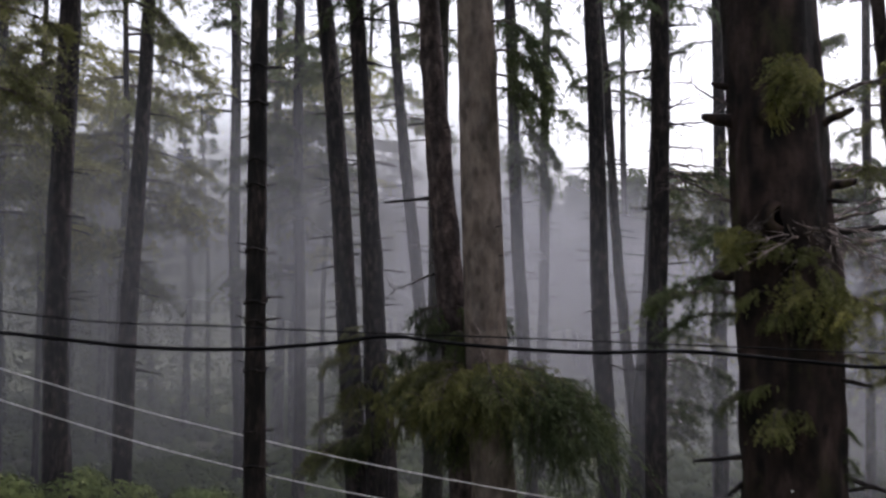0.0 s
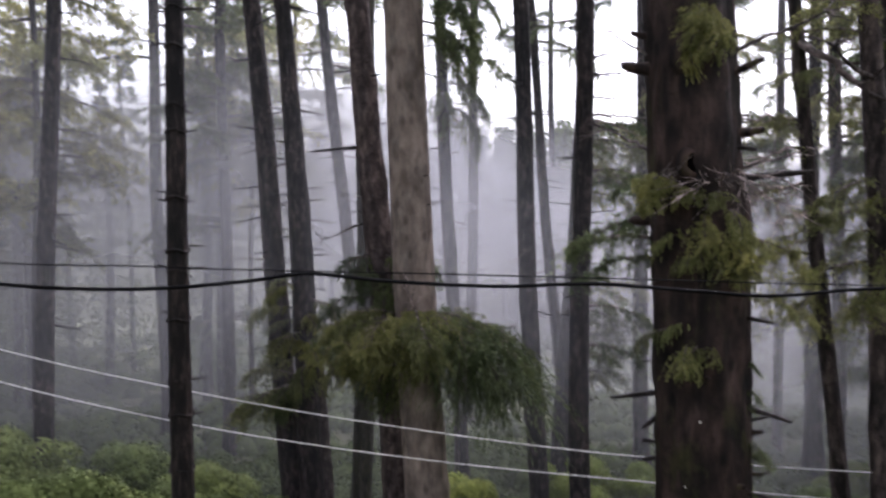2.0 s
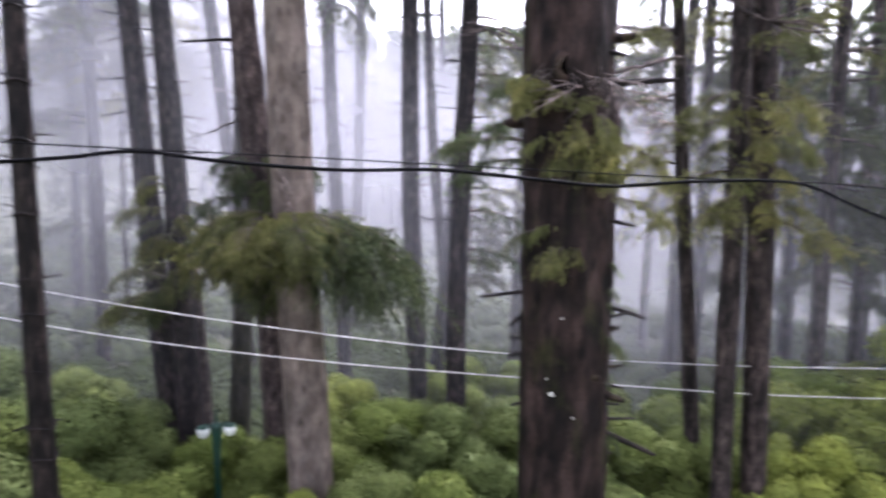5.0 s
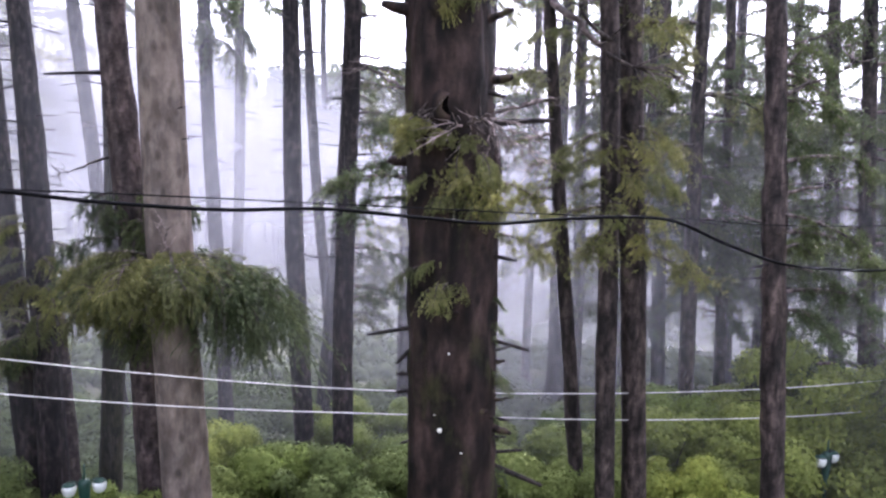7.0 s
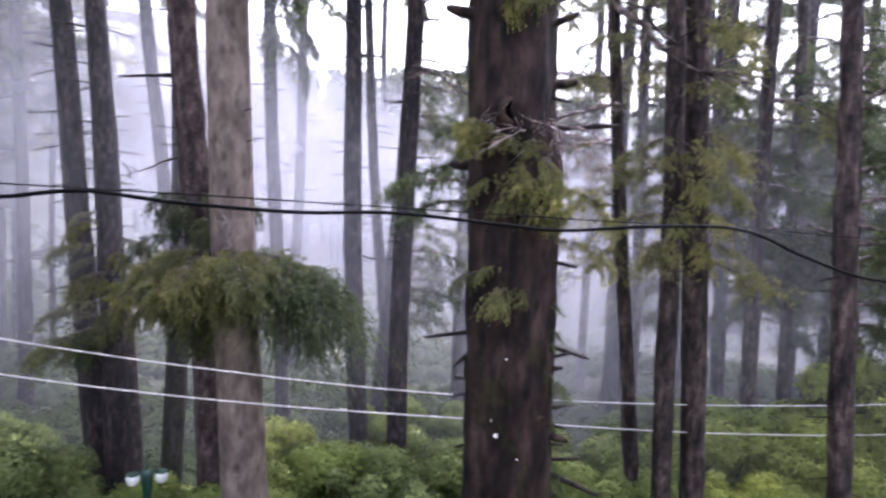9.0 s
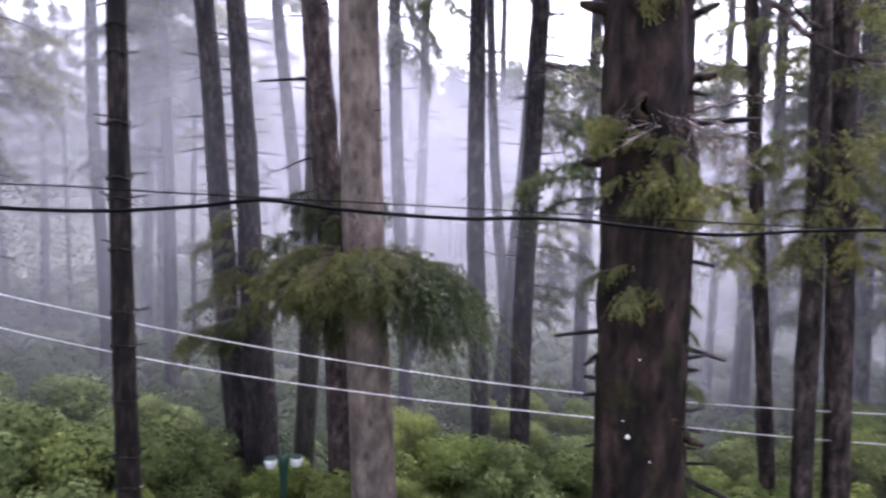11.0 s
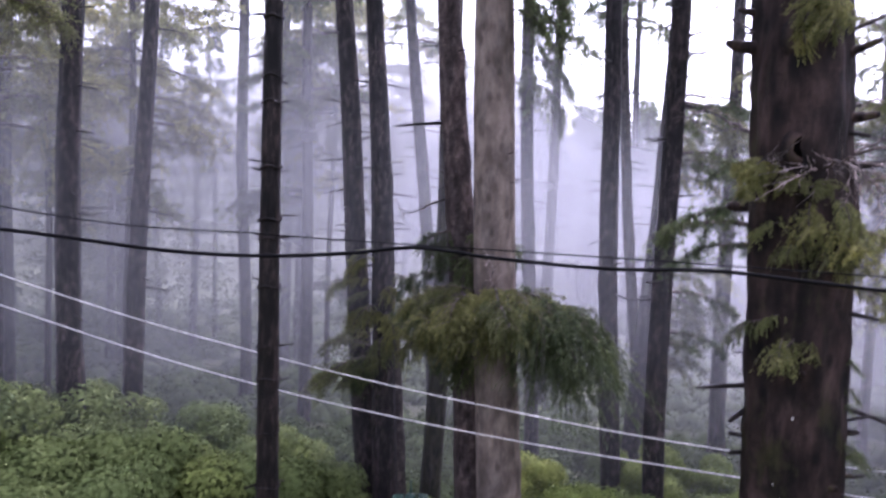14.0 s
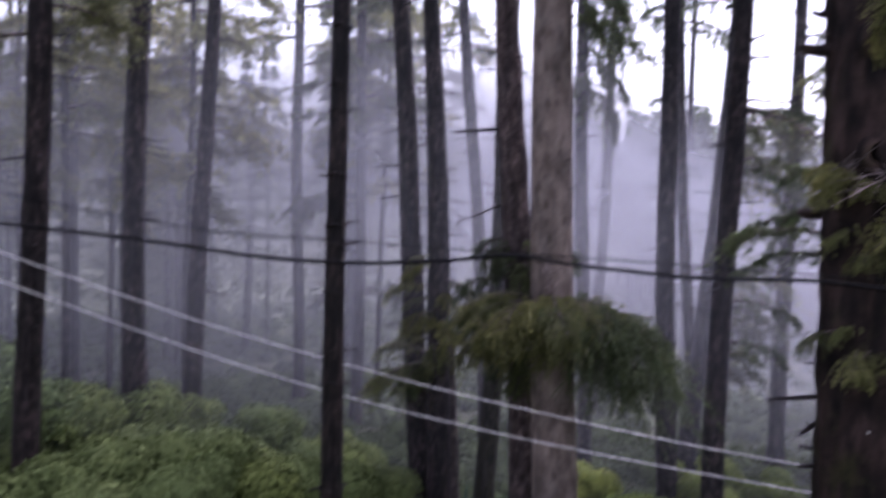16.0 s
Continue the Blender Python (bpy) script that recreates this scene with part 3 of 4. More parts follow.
knot_hole(old, 9.42, -110, 1.0)
knot_hole(old, 10.58, -112, 1.0)
old.stub(7.0, -108, 0.2, 5, 1.6)
dots = np.random.default_rng(3)
for z, az, size in ((5.57, -128, 0.029), (6.52, -116, 0.014), (5.75, -135, 0.012), (6.0, -80, 0.014), (5.3, -100, 0.012)):
    ball = bmesh.new()
    bmesh.ops.create_icosphere(ball, subdivisions=2, radius=size)
    for vert in ball.verts:
        vert.co += Vector(dots.normal(0, size * 0.12, 3))
    me = bpy.data.meshes.new("lichen_patch")
    ball.to_mesh(me)
    me.materials.append(LICHEN)
    part("lichen_patch", me, old.root, spoke(old.point(z, az, 1.0), az, 0, 1) @ Matrix.Diagonal((0.5, 1, 1, 1)), "pale lichen spot")

for k in range(9):
    old.branch(4.9 + 0.28 * k + old.r.uniform(-0.1, 0.1), old.r.uniform(-45, -12), old.r.uniform(0.2, 0.4), old.r.uniform(-20, 20), "tuft", NEEDLE)
for k in range(3):
    old.stub(4.7 + 0.8 * k + old.r.uniform(-0.15, 0.15), old.r.uniform(-40, -15), old.r.uniform(0.2, 0.4), old.r.uniform(-20, 15), 0.8)
for k in range(3):
    old.stub(5.3 + 0.85 * k + old.r.uniform(-0.15, 0.15), old.r.uniform(145, 175), old.r.uniform(0.15, 0.3), old.r.uniform(-20, 15), 0.7)
for z, az, length, pitch, thick in ((6.25, -18, 0.28, 12, 1.0), (5.85, -22, 0.26, -15, 1.1), (5.3, -16, 0.3, 6, 0.9), (6.55, 172, 0.4, -35, 0.7), (5.95, 168, 0.3, -4, 0.9)):
    old.stub(z, az, length, pitch, thick)
old.stub(5.78, -70, 0.24, 4, 1.7)
old.stub(5.72, -58, 0.22, -10, 1.2)
side = Conifer(4.86, 8.75, (4.1, 9.2), 0.16, 0.1, "thin dark stem close against the old cedar", material=BARK_OLD, height=8.8, sides=12, flute=0.08)
side.stubs(4.5, 8.4, 7, 0.22, 0, 60)

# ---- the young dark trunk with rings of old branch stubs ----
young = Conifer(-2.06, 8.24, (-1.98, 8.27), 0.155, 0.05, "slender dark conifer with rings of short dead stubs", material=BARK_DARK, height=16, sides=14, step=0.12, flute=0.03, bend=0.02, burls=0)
for k in range(14):
    z = 4.6 + 0.5 * k + young.r.uniform(-0.17, 0.17)
    q = young.radius(z) * 1.04
    ang = np.arange(15) * 2 * np.pi / 14
    ring = np.stack([np.cos(ang) * q * 1.02, np.sin(ang) * q * 1.02, 0.02 * np.sin(3 * ang)], 1)
    c = young.axis(z - young.z0)
    part("whorl_ring", mesh_of("whorl_ring", *tube(ring + [c[0], c[1], z - young.z0], 0.015 * young.r.uniform(0.5, 1.2), 5), BARK_DARK, True), young.root)
    for a in (young.r.uniform(-35, 65), young.r.uniform(145, 245), young.r.uniform(0, 360)):
        if young.r.uniform() < 0.62:
            young.stub(z + young.r.uniform(-0.06, 0.06), a, young.r.uniform(0.11, 0.22), young.r.uniform(-14, 18), 0.6)

# ---- the pale trunk with its skirt of drooping green, and its neighbours ----
pale = Conifer(1.18, 13.93, (0.27, 13.99), 0.45, 0.30, "tall conifer with smooth pale tan bark and a drooping green skirt", material=BARK_TAN, sides=28, step=0.2, flute=0.018, bend=0.03)
pale.stubs(8, 14, 8, 0.3)
# Lit top and left get olive needles, the darker right plain ones.
for az, z, length, pitch in ((-176, 6.8, 1.15, 4), (-160, 6.95, 1.35, 10), (-142, 6.85, 1.4, 0), (-122, 7.05, 1.75, 6), (-104, 6.85, 1.5, -2), (-86, 7.05, 1.75, 6), (-70, 6.9, 1.5, 0), (-130, 6.6, 1.2, -8), (-92, 6.65, 1.2, -8), (-156, 6.55, 1.3, -4), (-64, 7.16, 1.3, 6), (-88, 7.2, 1.2, 6), (-48, 7.14, 1.35, 2), (-165, 7.1, 1.1, 14), (-178, 6.5, 1.7, -8)):
    pale.branch(z - 0.24, az, length, pitch, "weep", NEEDLE_OLIVE)
for k in range(12):
    pale.branch(6.8 + pale.r.uniform(-0.12, 0.1), -185 + 13 * k + pale.r.uniform(-5, 5), pale.r.uniform(1.1, 1.7), pale.r.uniform(-4, 8), "shelf", NEEDLE_OLIVE if k < 8 else NEEDLE)
for az, z, length, pitch in ((-58, 6.95, 1.7, 4), (-42, 6.95, 2.0, 6), (-28, 6.9, 2.2, 6), (-15, 6.95, 2.25, 3), (-3, 6.85, 2.2, 4), (8, 6.85, 2.0, 4), (-36, 6.7, 1.6, -2), (-20, 6.6, 1.8, -2), (-50, 6.65, 1.4, -6), (-8, 6.5, 1.6, -6)):
    pale.branch(z - 0.24, az, length * 0.9, pitch, "weeping", NEEDLE)
for az, z, length in ((-96, 6.28, 0.75), (-72, 6.2, 0.8), (-50, 6.25, 0.95), (-30, 6.2, 1.25), (-12, 6.25, 1.45)):
    pale.branch(z, az, length, -10, "weeping", NEEDLE_OLIVE if az < -80 else NEEDLE)
pale.dead(6.85, -104, 0.95, 62, PALE_TWIGS)
for z, az, length in ((12.7, -20, 1.5), (12.3, 5, 1.3), (13.2, -40, 1.4), (12.0, -30, 0.9)):
    pale.branch(z, az, length, -5, "droop")
# Crown above the view, added to shade the mist and trunks below.
pale.whorls(15, 24, 30, 2.3, kind="wide")

knotty = Conifer(0.75, 14.98, (-0.68, 14.99), 0.40, 0.12, "brown conifer with knots and a few dead branches", material=BARK_BROWN, burls=40, sides=22, step=0.25, flute=0.025)
knotty.stubs(7.5, 15, 26, 0.3)
knotty.stub(10.05, 188, 0.95, -4, 0.3)
knotty.stub(9.6, -100, 0.2, 0, 0.7)
knotty.stub(9.1, -95, 0.2, 0, 0.7)
knotty.dead(9.05, 200, 0.5, 10)
knotty.dead(8.55, 195, 1.1, -22)
knotty.whorls(7.0, 8.0, 15, 1.0, -100, 80, "weep")
knotty.whorls(5.4, 6.9, 12, 1.15, -125, 60, "weep", pitch=(-20, 5))
knotty.whorls(14, 24, 24, 2.2, kind="wide")
behind = Conifer(-0.29, 16.99, (0.05, 16.99), 0.24, 0.2, "conifer trunk green with algae", material=BARK_GREEN)
behind.whorls(5.0, 6.6, 7, 1.1, -100, 70, "weep")

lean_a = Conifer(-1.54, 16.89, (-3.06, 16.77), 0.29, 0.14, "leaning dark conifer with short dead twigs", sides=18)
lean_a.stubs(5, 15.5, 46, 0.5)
# High whorls on both leaning trees lie out of view, added for shade.
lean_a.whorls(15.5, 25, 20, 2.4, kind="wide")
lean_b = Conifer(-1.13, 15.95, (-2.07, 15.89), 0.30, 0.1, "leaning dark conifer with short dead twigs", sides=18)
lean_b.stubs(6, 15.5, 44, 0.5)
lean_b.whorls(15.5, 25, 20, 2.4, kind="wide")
lean_b.whorls(6.2, 7.5, 7, 0.9, -95, 80, "weep", NEEDLE_OLIVE)
lean_b.whorls(4.6, 5.6, 6, 1.5, -160, 40, "thin", NEEDLE_OLIVE)
lean_b.whorls(4.7, 5.3, 3, 1.2, -140, 40, "weep", NEEDLE)
lean_b.whorls(5.4, 6.3, 5, 1.0, -70, 50, "weep", NEEDLE_OLIVE)
# Added stem that stands in for lean_b's own paler lower side.
Conifer(-1.06, 16.6, (-1.68, 16.5), 0.22, 0.16, "short grey-brown stem added for the paler side of a leaning trunk", material=BARK_BROWN, height=5.6, step=0.25)

# ---- trunks of the middle distance ----
first = Conifer(-8.52, 12.53, (-8.08, 12.82), 0.235, 0.165, "tall conifer with patchy bark and hanging foliage", sides=18)
first.whorls(11.2, 16, 11, 1.8, -60, 120, "thin", NEEDLE_OLIVE)
first.stubs(5, 12, 30, 0.4)
first.whorls(14, 24, 24, 2.6, kind="wide")
for x, y, top, r0, r20, foliated in (
    (-8.27, 16.0, (-7.93, 16.17), 0.30, 0.17, 1),
    (-7.98, 18.35, (-7.07, 18.73), 0.25, 0.12, 0),
    (4.16, 18.0, (3.33, 18.18), 0.25, 0.16, 0),
    (4.56, 15.83, (4.48, 15.85), 0.235, 0.165, 2),
    (2.74, 22.82, (1.83, 22.92), 0.22, 0.16, 3),
):
    t = Conifer(x, y, top, r0, r20, TALL, sides=18)
    t.stubs(5, 16, 40, 0.5)
    # unseen upper branches on the left trees, added to darken the mist there
    if x < 0:
        t.whorls(15.5, 25, 9, 2.5, kind="wide")
    if foliated == 1:
        t.whorls(11.5, 18, 12, 2.2, -30, 150, "thin", NEEDLE_OLIVE)
    if foliated == 2:
        t.whorls(5.0, 7.0, 3, 1.3, 0, 50, "thin")
        t.whorls(9.3, 10.6, 4, 1.4, 0, 50, "thin")
        for z, az, length, pitch in ((11.6, -10, 1.1, 5), (11.2, 20, 1.0, -8), (10.8, -30, 1.3, -4), (11.9, -60, 0.9, 10)):
            t.dead(z, az, length, pitch)
        t.whorls(12.5, 20, 8, 1.8, kind="thin")
    if foliated == 3:
        t.whorls(11.6, 17, 14, 1.5, -30, 90, "droop")

for x, y, top, r0, r20 in (
    (-13.91, 23.31, (-13.65, 23.46), 0.21, 0.15),
    (-7.87, 28.95, (-8.01, 28.91), 0.23, 0.18),
    (-7.57, 35.19, (-7.68, 35.17), 0.21, 0.16),
    (-5.03, 26.52, (-5.09, 26.51), 0.23, 0.14),
    (-0.18, 25.0, (-1.91, 24.93), 0.25, 0.14),
    (3.70, 28.74, (4.0, 28.7), 0.24, 0.13),
    (6.67, 25.1, (4.99, 25.51), 0.22, 0.11),
    (9.22, 36.84, (8.74, 36.96), 0.2, 0.12),
    (5.67, 22.26, (6.62, 22.01), 0.29, 0.12),
    (8.69, 23.41, (8.52, 23.47), 0.26, 0.14),
    (13.83, 22.22, (13.5, 22.3), 0.29, 0.14),
):
    t = Conifer(x, y, top, r0, r20, FADED, sides=12)
    t.stubs(6, 16, 20, 0.5)
    if y == 26.52:  # low drooping boughs
        t.whorls(10.2, 14, 10, 2.2, kind="wide")
        for z, az, length in ((8.3, 185, 2.4), (8.1, 200, 2.0), (8.4, 170, 1.8), (5.0, 0, 2.0), (4.9, -20, 1.7), (5.1, 25, 1.8), (4.8, 180, 1.5)):
            t.branch(z, az, length, 5, "shelf")
    if y == 22.26:  # pale sprays that hang towards the old cedar
        t.whorls(3.4, 6.8, 12, 2.2, 5, 45, "thin", NEEDLE_OLIVE)
        t.whorls(9.0, 11.4, 9, 2.1, 0, 50, "thin", NEEDLE_OLIVE)
    t.whorls(13, 22, 6 if x > 0 else 13, 2.4, kind="thin" if x > 0 else "wide")

# ---- leafy conifers on the slope ----
for x, y, low in ((-10.6, 24.5, 10.5), (-14.6, 27.0, 10.0), (-17.5, 26.0, 9.5), (-16.2, 32.5, 10.0), (-6.6, 33.5, 12.5), (-20.5, 30.0, 9.5), (-12.6, 20.6, 11.5), (-5.0, 31.0, 10.3), (-3.8, 36.5, 11.0)):
    t = Conifer(x, y, (x + 0.3, y + 0.2), 0.12, 0.08, "leafy conifer with drooping sprays on a misty slope", sides=12, group="slope conifers")
    t.stubs(5, low, 10, 0.5)
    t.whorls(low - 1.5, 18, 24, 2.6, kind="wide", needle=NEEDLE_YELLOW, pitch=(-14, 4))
    t.whorls(low - 2.5, low + 3, 10, 2.4, kind="thin", needle=NEEDLE_OLIVE)

# ---- the denser stand ----
slim = Conifer(8.55, 11.96, (6.67, 13.12), 0.16, 0.08, "slender leaning conifer beside denser trees", material=BARK_STAND, sides=14)
slim.whorls(7.0, 10.5, 5, 1.3, 180, 70, "thin", NEEDLE_OLIVE)
slim.dead(11.7, -76, 3.1, -36)
for z, az, length, pitch in ((9.9, 195, 1.3, -8), (9.3, 172, 1.2, -14), (8.8, 205, 1.1, -6), (8.3, 180, 1.0, -18), (10.4, 160, 1.4, 4)):
    slim.dead(z, az, length, pitch, PALE_TWIGS)
slim.whorls(10.5, 15, 6, 1.7, kind="thin", needle=NEEDLE_OLIVE)
pair_a = Conifer(8.38, 10.84, (7.33, 11.57), 0.19, 0.13, "dark conifer of a close pair", material=BARK_STAND, sides=16)
pair_a.whorls(7.2, 10.2, 6, 1.2, -110, 75, "wide", NEEDLE_OLIVE, (-18, 0))
pair_a.whorls(10.3, 15, 6, 1.6, kind="thin", needle=NEEDLE_OLIVE)
pair_b = Conifer(9.05, 10.95, (7.93, 11.79), 0.24, 0.18, "thicker dark conifer of a close pair", material=BARK_STAND, sides=16)
pair_b.whorls(7.0, 9.7, 6, 1.2, -70, 75, "wide", NEEDLE_OLIVE, (-18, 0))
pair_b.whorls(9.7, 16, 8, 1.9, kind="thin", needle=NEEDLE_OLIVE)
pair_b.dead(10.6, 200, 2.2, 25)
for x, y, top, r0, r20, low in (
    (15.5, 18.59, (14.69, 19.24), 0.22, 0.17, 6.0),
    (12.2, 13.52, (11.82, 13.85), 0.195, 0.1, 6.5),
    (14.84, 15.17, (14.13, 15.83), 0.155, 0.1, 5.5),
    (17.56, 13.66, (16.34, 15.11), 0.2, 0.13, 5.5),
    (16.49, 11.77, (15.28, 13.32), 0.21, 0.11, 6.0),
    (19.5, 20.0, (19.0, 20.5), 0.22, 0.14, 5.0),
    (22.5, 16.5, (22.0, 17.5), 0.24, 0.15, 5.0),
    (12.0, 18.0, (11.6, 18.4), 0.18, 0.12, 7.0),
    (10.3, 20.5, (10.0, 20.7), 0.2, 0.13, 7.5),
    (24.0, 23.0, (23.6, 23.4), 0.2, 0.13, 5.0),
    (16.8, 22.5, (16.5, 22.8), 0.17, 0.12, 6.0),
    (14.0, 24.5, (13.8, 24.7), 0.16, 0.12, 7.0),
    (20.5, 14.2, (20.0, 14.9), 0.2, 0.13, 4.5),
    (19.0, 25.0, (18.8, 25.2), 0.18, 0.12, 5.5),
    (22.0, 20.0, (21.6, 20.4), 0.16, 0.12, 5.0),
    (18.3, 17.4, (17.9, 17.8), 0.15, 0.1, 5.0),
    (13.2, 16.6, (12.9, 17.0), 0.13, 0.1, 7.0),
):
    t = Conifer(x, y, top, r0, r20, "conifer with tiers of drooping dark branches", material=BARK_STAND, sides=14, group="denser conifer stand")
    t.stubs(3, low + 2, 10, 0.5)
    t.whorls(low, 10.5, 12 if x > 12.5 else 5, 2.0, kind="thin")
    if x > 12.5:
        t.whorls(4.0, 8.5, 7, 2.3, kind="thin")
    t.whorls(9.0, 14, 10, 2.0, kind="thin", needle=NEEDLE_OLIVE if x < 13 else NEEDLE)
    t.whorls(low + 1, 12, 3, 1.9, kind="flat")
    t.whorls(14, 20, 3, 2.0, kind="flat")
for tree, headings in ((pair_a, (-150, -120, -95, -75)), (pair_b, (-110, -85, -60, -40))):
    for k, a in enumerate(headings):
        tree.branch(7.6 + 0.55 * k, a, 0.85, -12, "shelf", NEEDLE_YELLOW)
edge = Conifer(9.74, 8.23, (8.66, 9.36), 0.195, 0.1, "dark conifer with rough bark and bare side branches", material=BARK_STAND, sides=24, step=0.14, flute=0.07, burls=40, burl=0.03)
edge.stubs(4, 14, 26, 0.4)
for z, az, length, pitch in ((9.9, -20, 1.6, 25), (10.3, 10, 0.9, 30), (10.6, -30, 0.8, 20), (8.4, -10, 1.4, 15), (7.8, 0, 1.0, 10), (7.0, -20, 1.0, -5), (8.0, 170, 0.8, 10)):
    edge.dead(z, az, length, pitch)
edge.whorls(6.5, 11, 14, 1.5, 0, 60, "thin")


# ---- the far forest, lost in mist, and unseen trees behind the camera ----
def far_forest():
    r = np.random.default_rng(21)
    wood, green, nw, ng = [], [], 0, 0
    for k in range(236):
        if k < 156:
            a, d = (r.uniform(-0.95, -0.12), r.uniform(36, 47)) if k < 20 else (r.uniform(-0.1, 1.3), r.uniform(50, 75))
        else:
            # unseen trees behind the camera, added to cut light on the trunk faces
            a, d = r.uniform(1.35, 2 * math.pi - 1.0), r.uniform(22, 60)
        x, y = math.sin(a) * d, math.cos(a) * d
        z = float(ground_height(np.array(np.clip(x, -60, 60)), np.array(np.clip(y, -40, 90))))
        tall = r.uniform(17, 25) * (0.6 if k < 20 else 1.0 if k >= 156 or a < -0.1 else 0.4 if a < 0.4 else 0.28) + 0.08 * d
        rr = r.uniform(0.16, 0.34) * (0.8 if k < 20 else 1)
        wood.append(tube([(x, y, z - 0.5), (x + r.normal(0, 0.3), y, z + tall * 0.5), (x + r.normal(0, 0.5), y, z + tall)], [rr, rr * 0.75, 0.05], 6))
        n = 4500 if k < 20 else 800
        h = r.uniform(0.05 if k < 20 else 0.38, 1.0, n) ** 0.9
        reach = (1.02 - h) * tall * (0.16 if k < 20 else 0.2) * np.sqrt(r.uniform(0.02, 1, n))
        az = r.uniform(0, 2 * np.pi, n)
        tier = np.round(h * 16) / 16 * 0.35 + h * 0.65
        at = np.stack([x + np.cos(az) * reach, y + np.sin(az) * reach, z + tier * tall - reach * 0.25], 1)
        way = np.stack([np.cos(az), np.sin(az), np.full(n, -0.45)], 1) + r.normal(0, 0.3, (n, 3))
        green.append(blades(at, way, 0.3 if k < 20 else 0.9, 0.075 if k < 20 else 0.16, r))
    ob = new("far_forest", mesh_of("far_trunks", *joined(wood), BARK, True))
    tagged(ob, "distant conifer trunks in mist, plus unseen ones added behind the camera", "forest", kind="stuff")
    ob = new("far_forest_crowns", mesh_of("far_crowns", *joined(green), NEEDLE))
    tagged(ob, "distant dark conifer crowns in mist, plus unseen ones added behind the camera", "forest", kind="stuff")


far_forest()


# ---- shrubs ----
def clump_leaves(centre, rad, n, size, r):
    """Leaves lying like shingles over rounded clumps, thinner beneath."""
    pick = r.choice(len(rad), n, p=rad**2 / (rad**2).sum())
    d = r.normal(size=(n, 3))
    d[:, 2] = np.abs(d[:, 2]) * 1.1 - 0.35
    d /= np.linalg.norm(d, axis=1)[:, None]
    at = centre[pick] + d * (rad[pick][:, None] if rad.ndim == 1 else rad[pick]) * r.uniform(0.7, 1.1, (n, 1))
    out = d + r.normal(0, 0.2, d.shape)
    along = np.cross(out, r.normal(size=(n, 3))) + 0.35 * d - [0, 0, 0.35]
    along /= np.linalg.norm(along, axis=1)[:, None]
    side = np.cross(along, out)
    side /= np.linalg.norm(side, axis=1)[:, None] + 1e-9
    length = size * r.uniform(0.6, 1.35, (n, 1))
    v = np.stack([at, at + along * length * 0.45 + side * length * 0.3, at + along * length, at + along * length * 0.45 - side * length * 0.3], 1).reshape(-1, 3)
    return v, [(4 * i, 4 * i + 1, 4 * i + 2, 4 * i + 3) for i in range(n)]


def shrub_mesh(seed, lobes=36, leaves=32000, size=0.1):
    """A shrub about three metres across and four high: leafy clumps round a bundle of stems."""
    r = np.random.default_rng(seed)
    centre = np.stack([r.normal(0, 0.85, lobes), r.normal(0, 0.85, lobes), 0.5 + 3.0 * r.uniform(0, 1, lobes) ** 0.75], 1)
    centre[:, :2] *= (1.25 - 0.24 * centre[:, 2:3])
    rad = r.uniform(0.28, 0.62, lobes)
    v, f = clump_leaves(centre, rad, leaves, size, r)
    wood = [tube(smooth_line([(r.normal(0, 0.1), r.normal(0, 0.1), -0.2), c * [0.5, 0.5, 0.5], c], 6), np.linspace(0.035, 0.01, 6), 5) for c in centre]
    return (v, f), joined(wood)


SHRUBS = [shrub_mesh(s) for s in range(4)]
SHRUB_LEAVES = {m.name: [mesh_of("leaves", v, f, m) for (v, f), _ in SHRUBS] for m in (LEAF, LEAF_YELLOW)}
SHRUB_STEMS = [mesh_of("stems", v, f, DEAD, True) for _, (v, f) in SHRUBS]


def shrub(x, y, tall, material, label, wide=1.0):
    k = int(rng.integers(4))
    z = float(ground_height(np.array(x), np.array(y)))
    ob = thing("shrub", x, y, z, label, "shrub", "shrubs under the trees")
    m = pose(0, 0, 0, 0, 0, rng.uniform(0, 360)) @ Matrix.Diagonal((wide * tall / 4, wide * tall / 4, tall / 4, 1))
    part("stems", SHRUB_STEMS[k], ob, m)
    part("leaves", SHRUB_LEAVES[material.name][k], ob, m)


GREEN_SHRUB, LIME_SHRUB = "dense leafy green shrub under the conifers", "dense shrub with bright yellow-green leaves"
# left of the lamp: a thicket that rises away from the lamp
for x, y, tall in ((-10.2, 14.6, 4.7), (-8.9, 13.9, 4.5), (-7.5, 14.6, 4.1), (-6.2, 14.3, 3.9), (-4.9, 14.7, 3.6), (-3.6, 14.4, 3.5), (-12.0, 15.6, 4.9), (-2.5, 15.4, 3.0), (-11.4, 12.6, 4.7), (-13.2, 14.0, 5.0), (-10.3, 11.4, 4.4), (-5.6, 16.8, 3.5), (-3.8, 17.2, 3.0), (-8.0, 17.6, 3.7)):
    shrub(x, y, tall, LEAF, GREEN_SHRUB, 1.15)
for x, y, tall in ((-4.2, 12.2, 3.6), (-5.7, 12.5, 3.9), (-2.9, 12.5, 3.1), (-7.2, 12.5, 4.1), (-1.7, 13.0, 2.7), (-8.6, 11.8, 4.1), (-3.5, 10.9, 2.9), (-5.0, 10.8, 3.4), (-2.2, 11.2, 2.5), (-6.6, 10.6, 3.6)):
    shrub(x, y, tall, LEAF_YELLOW if tall < 3.5 else LEAF, LIME_SHRUB if tall < 3.5 else GREEN_SHRUB, 1.0)
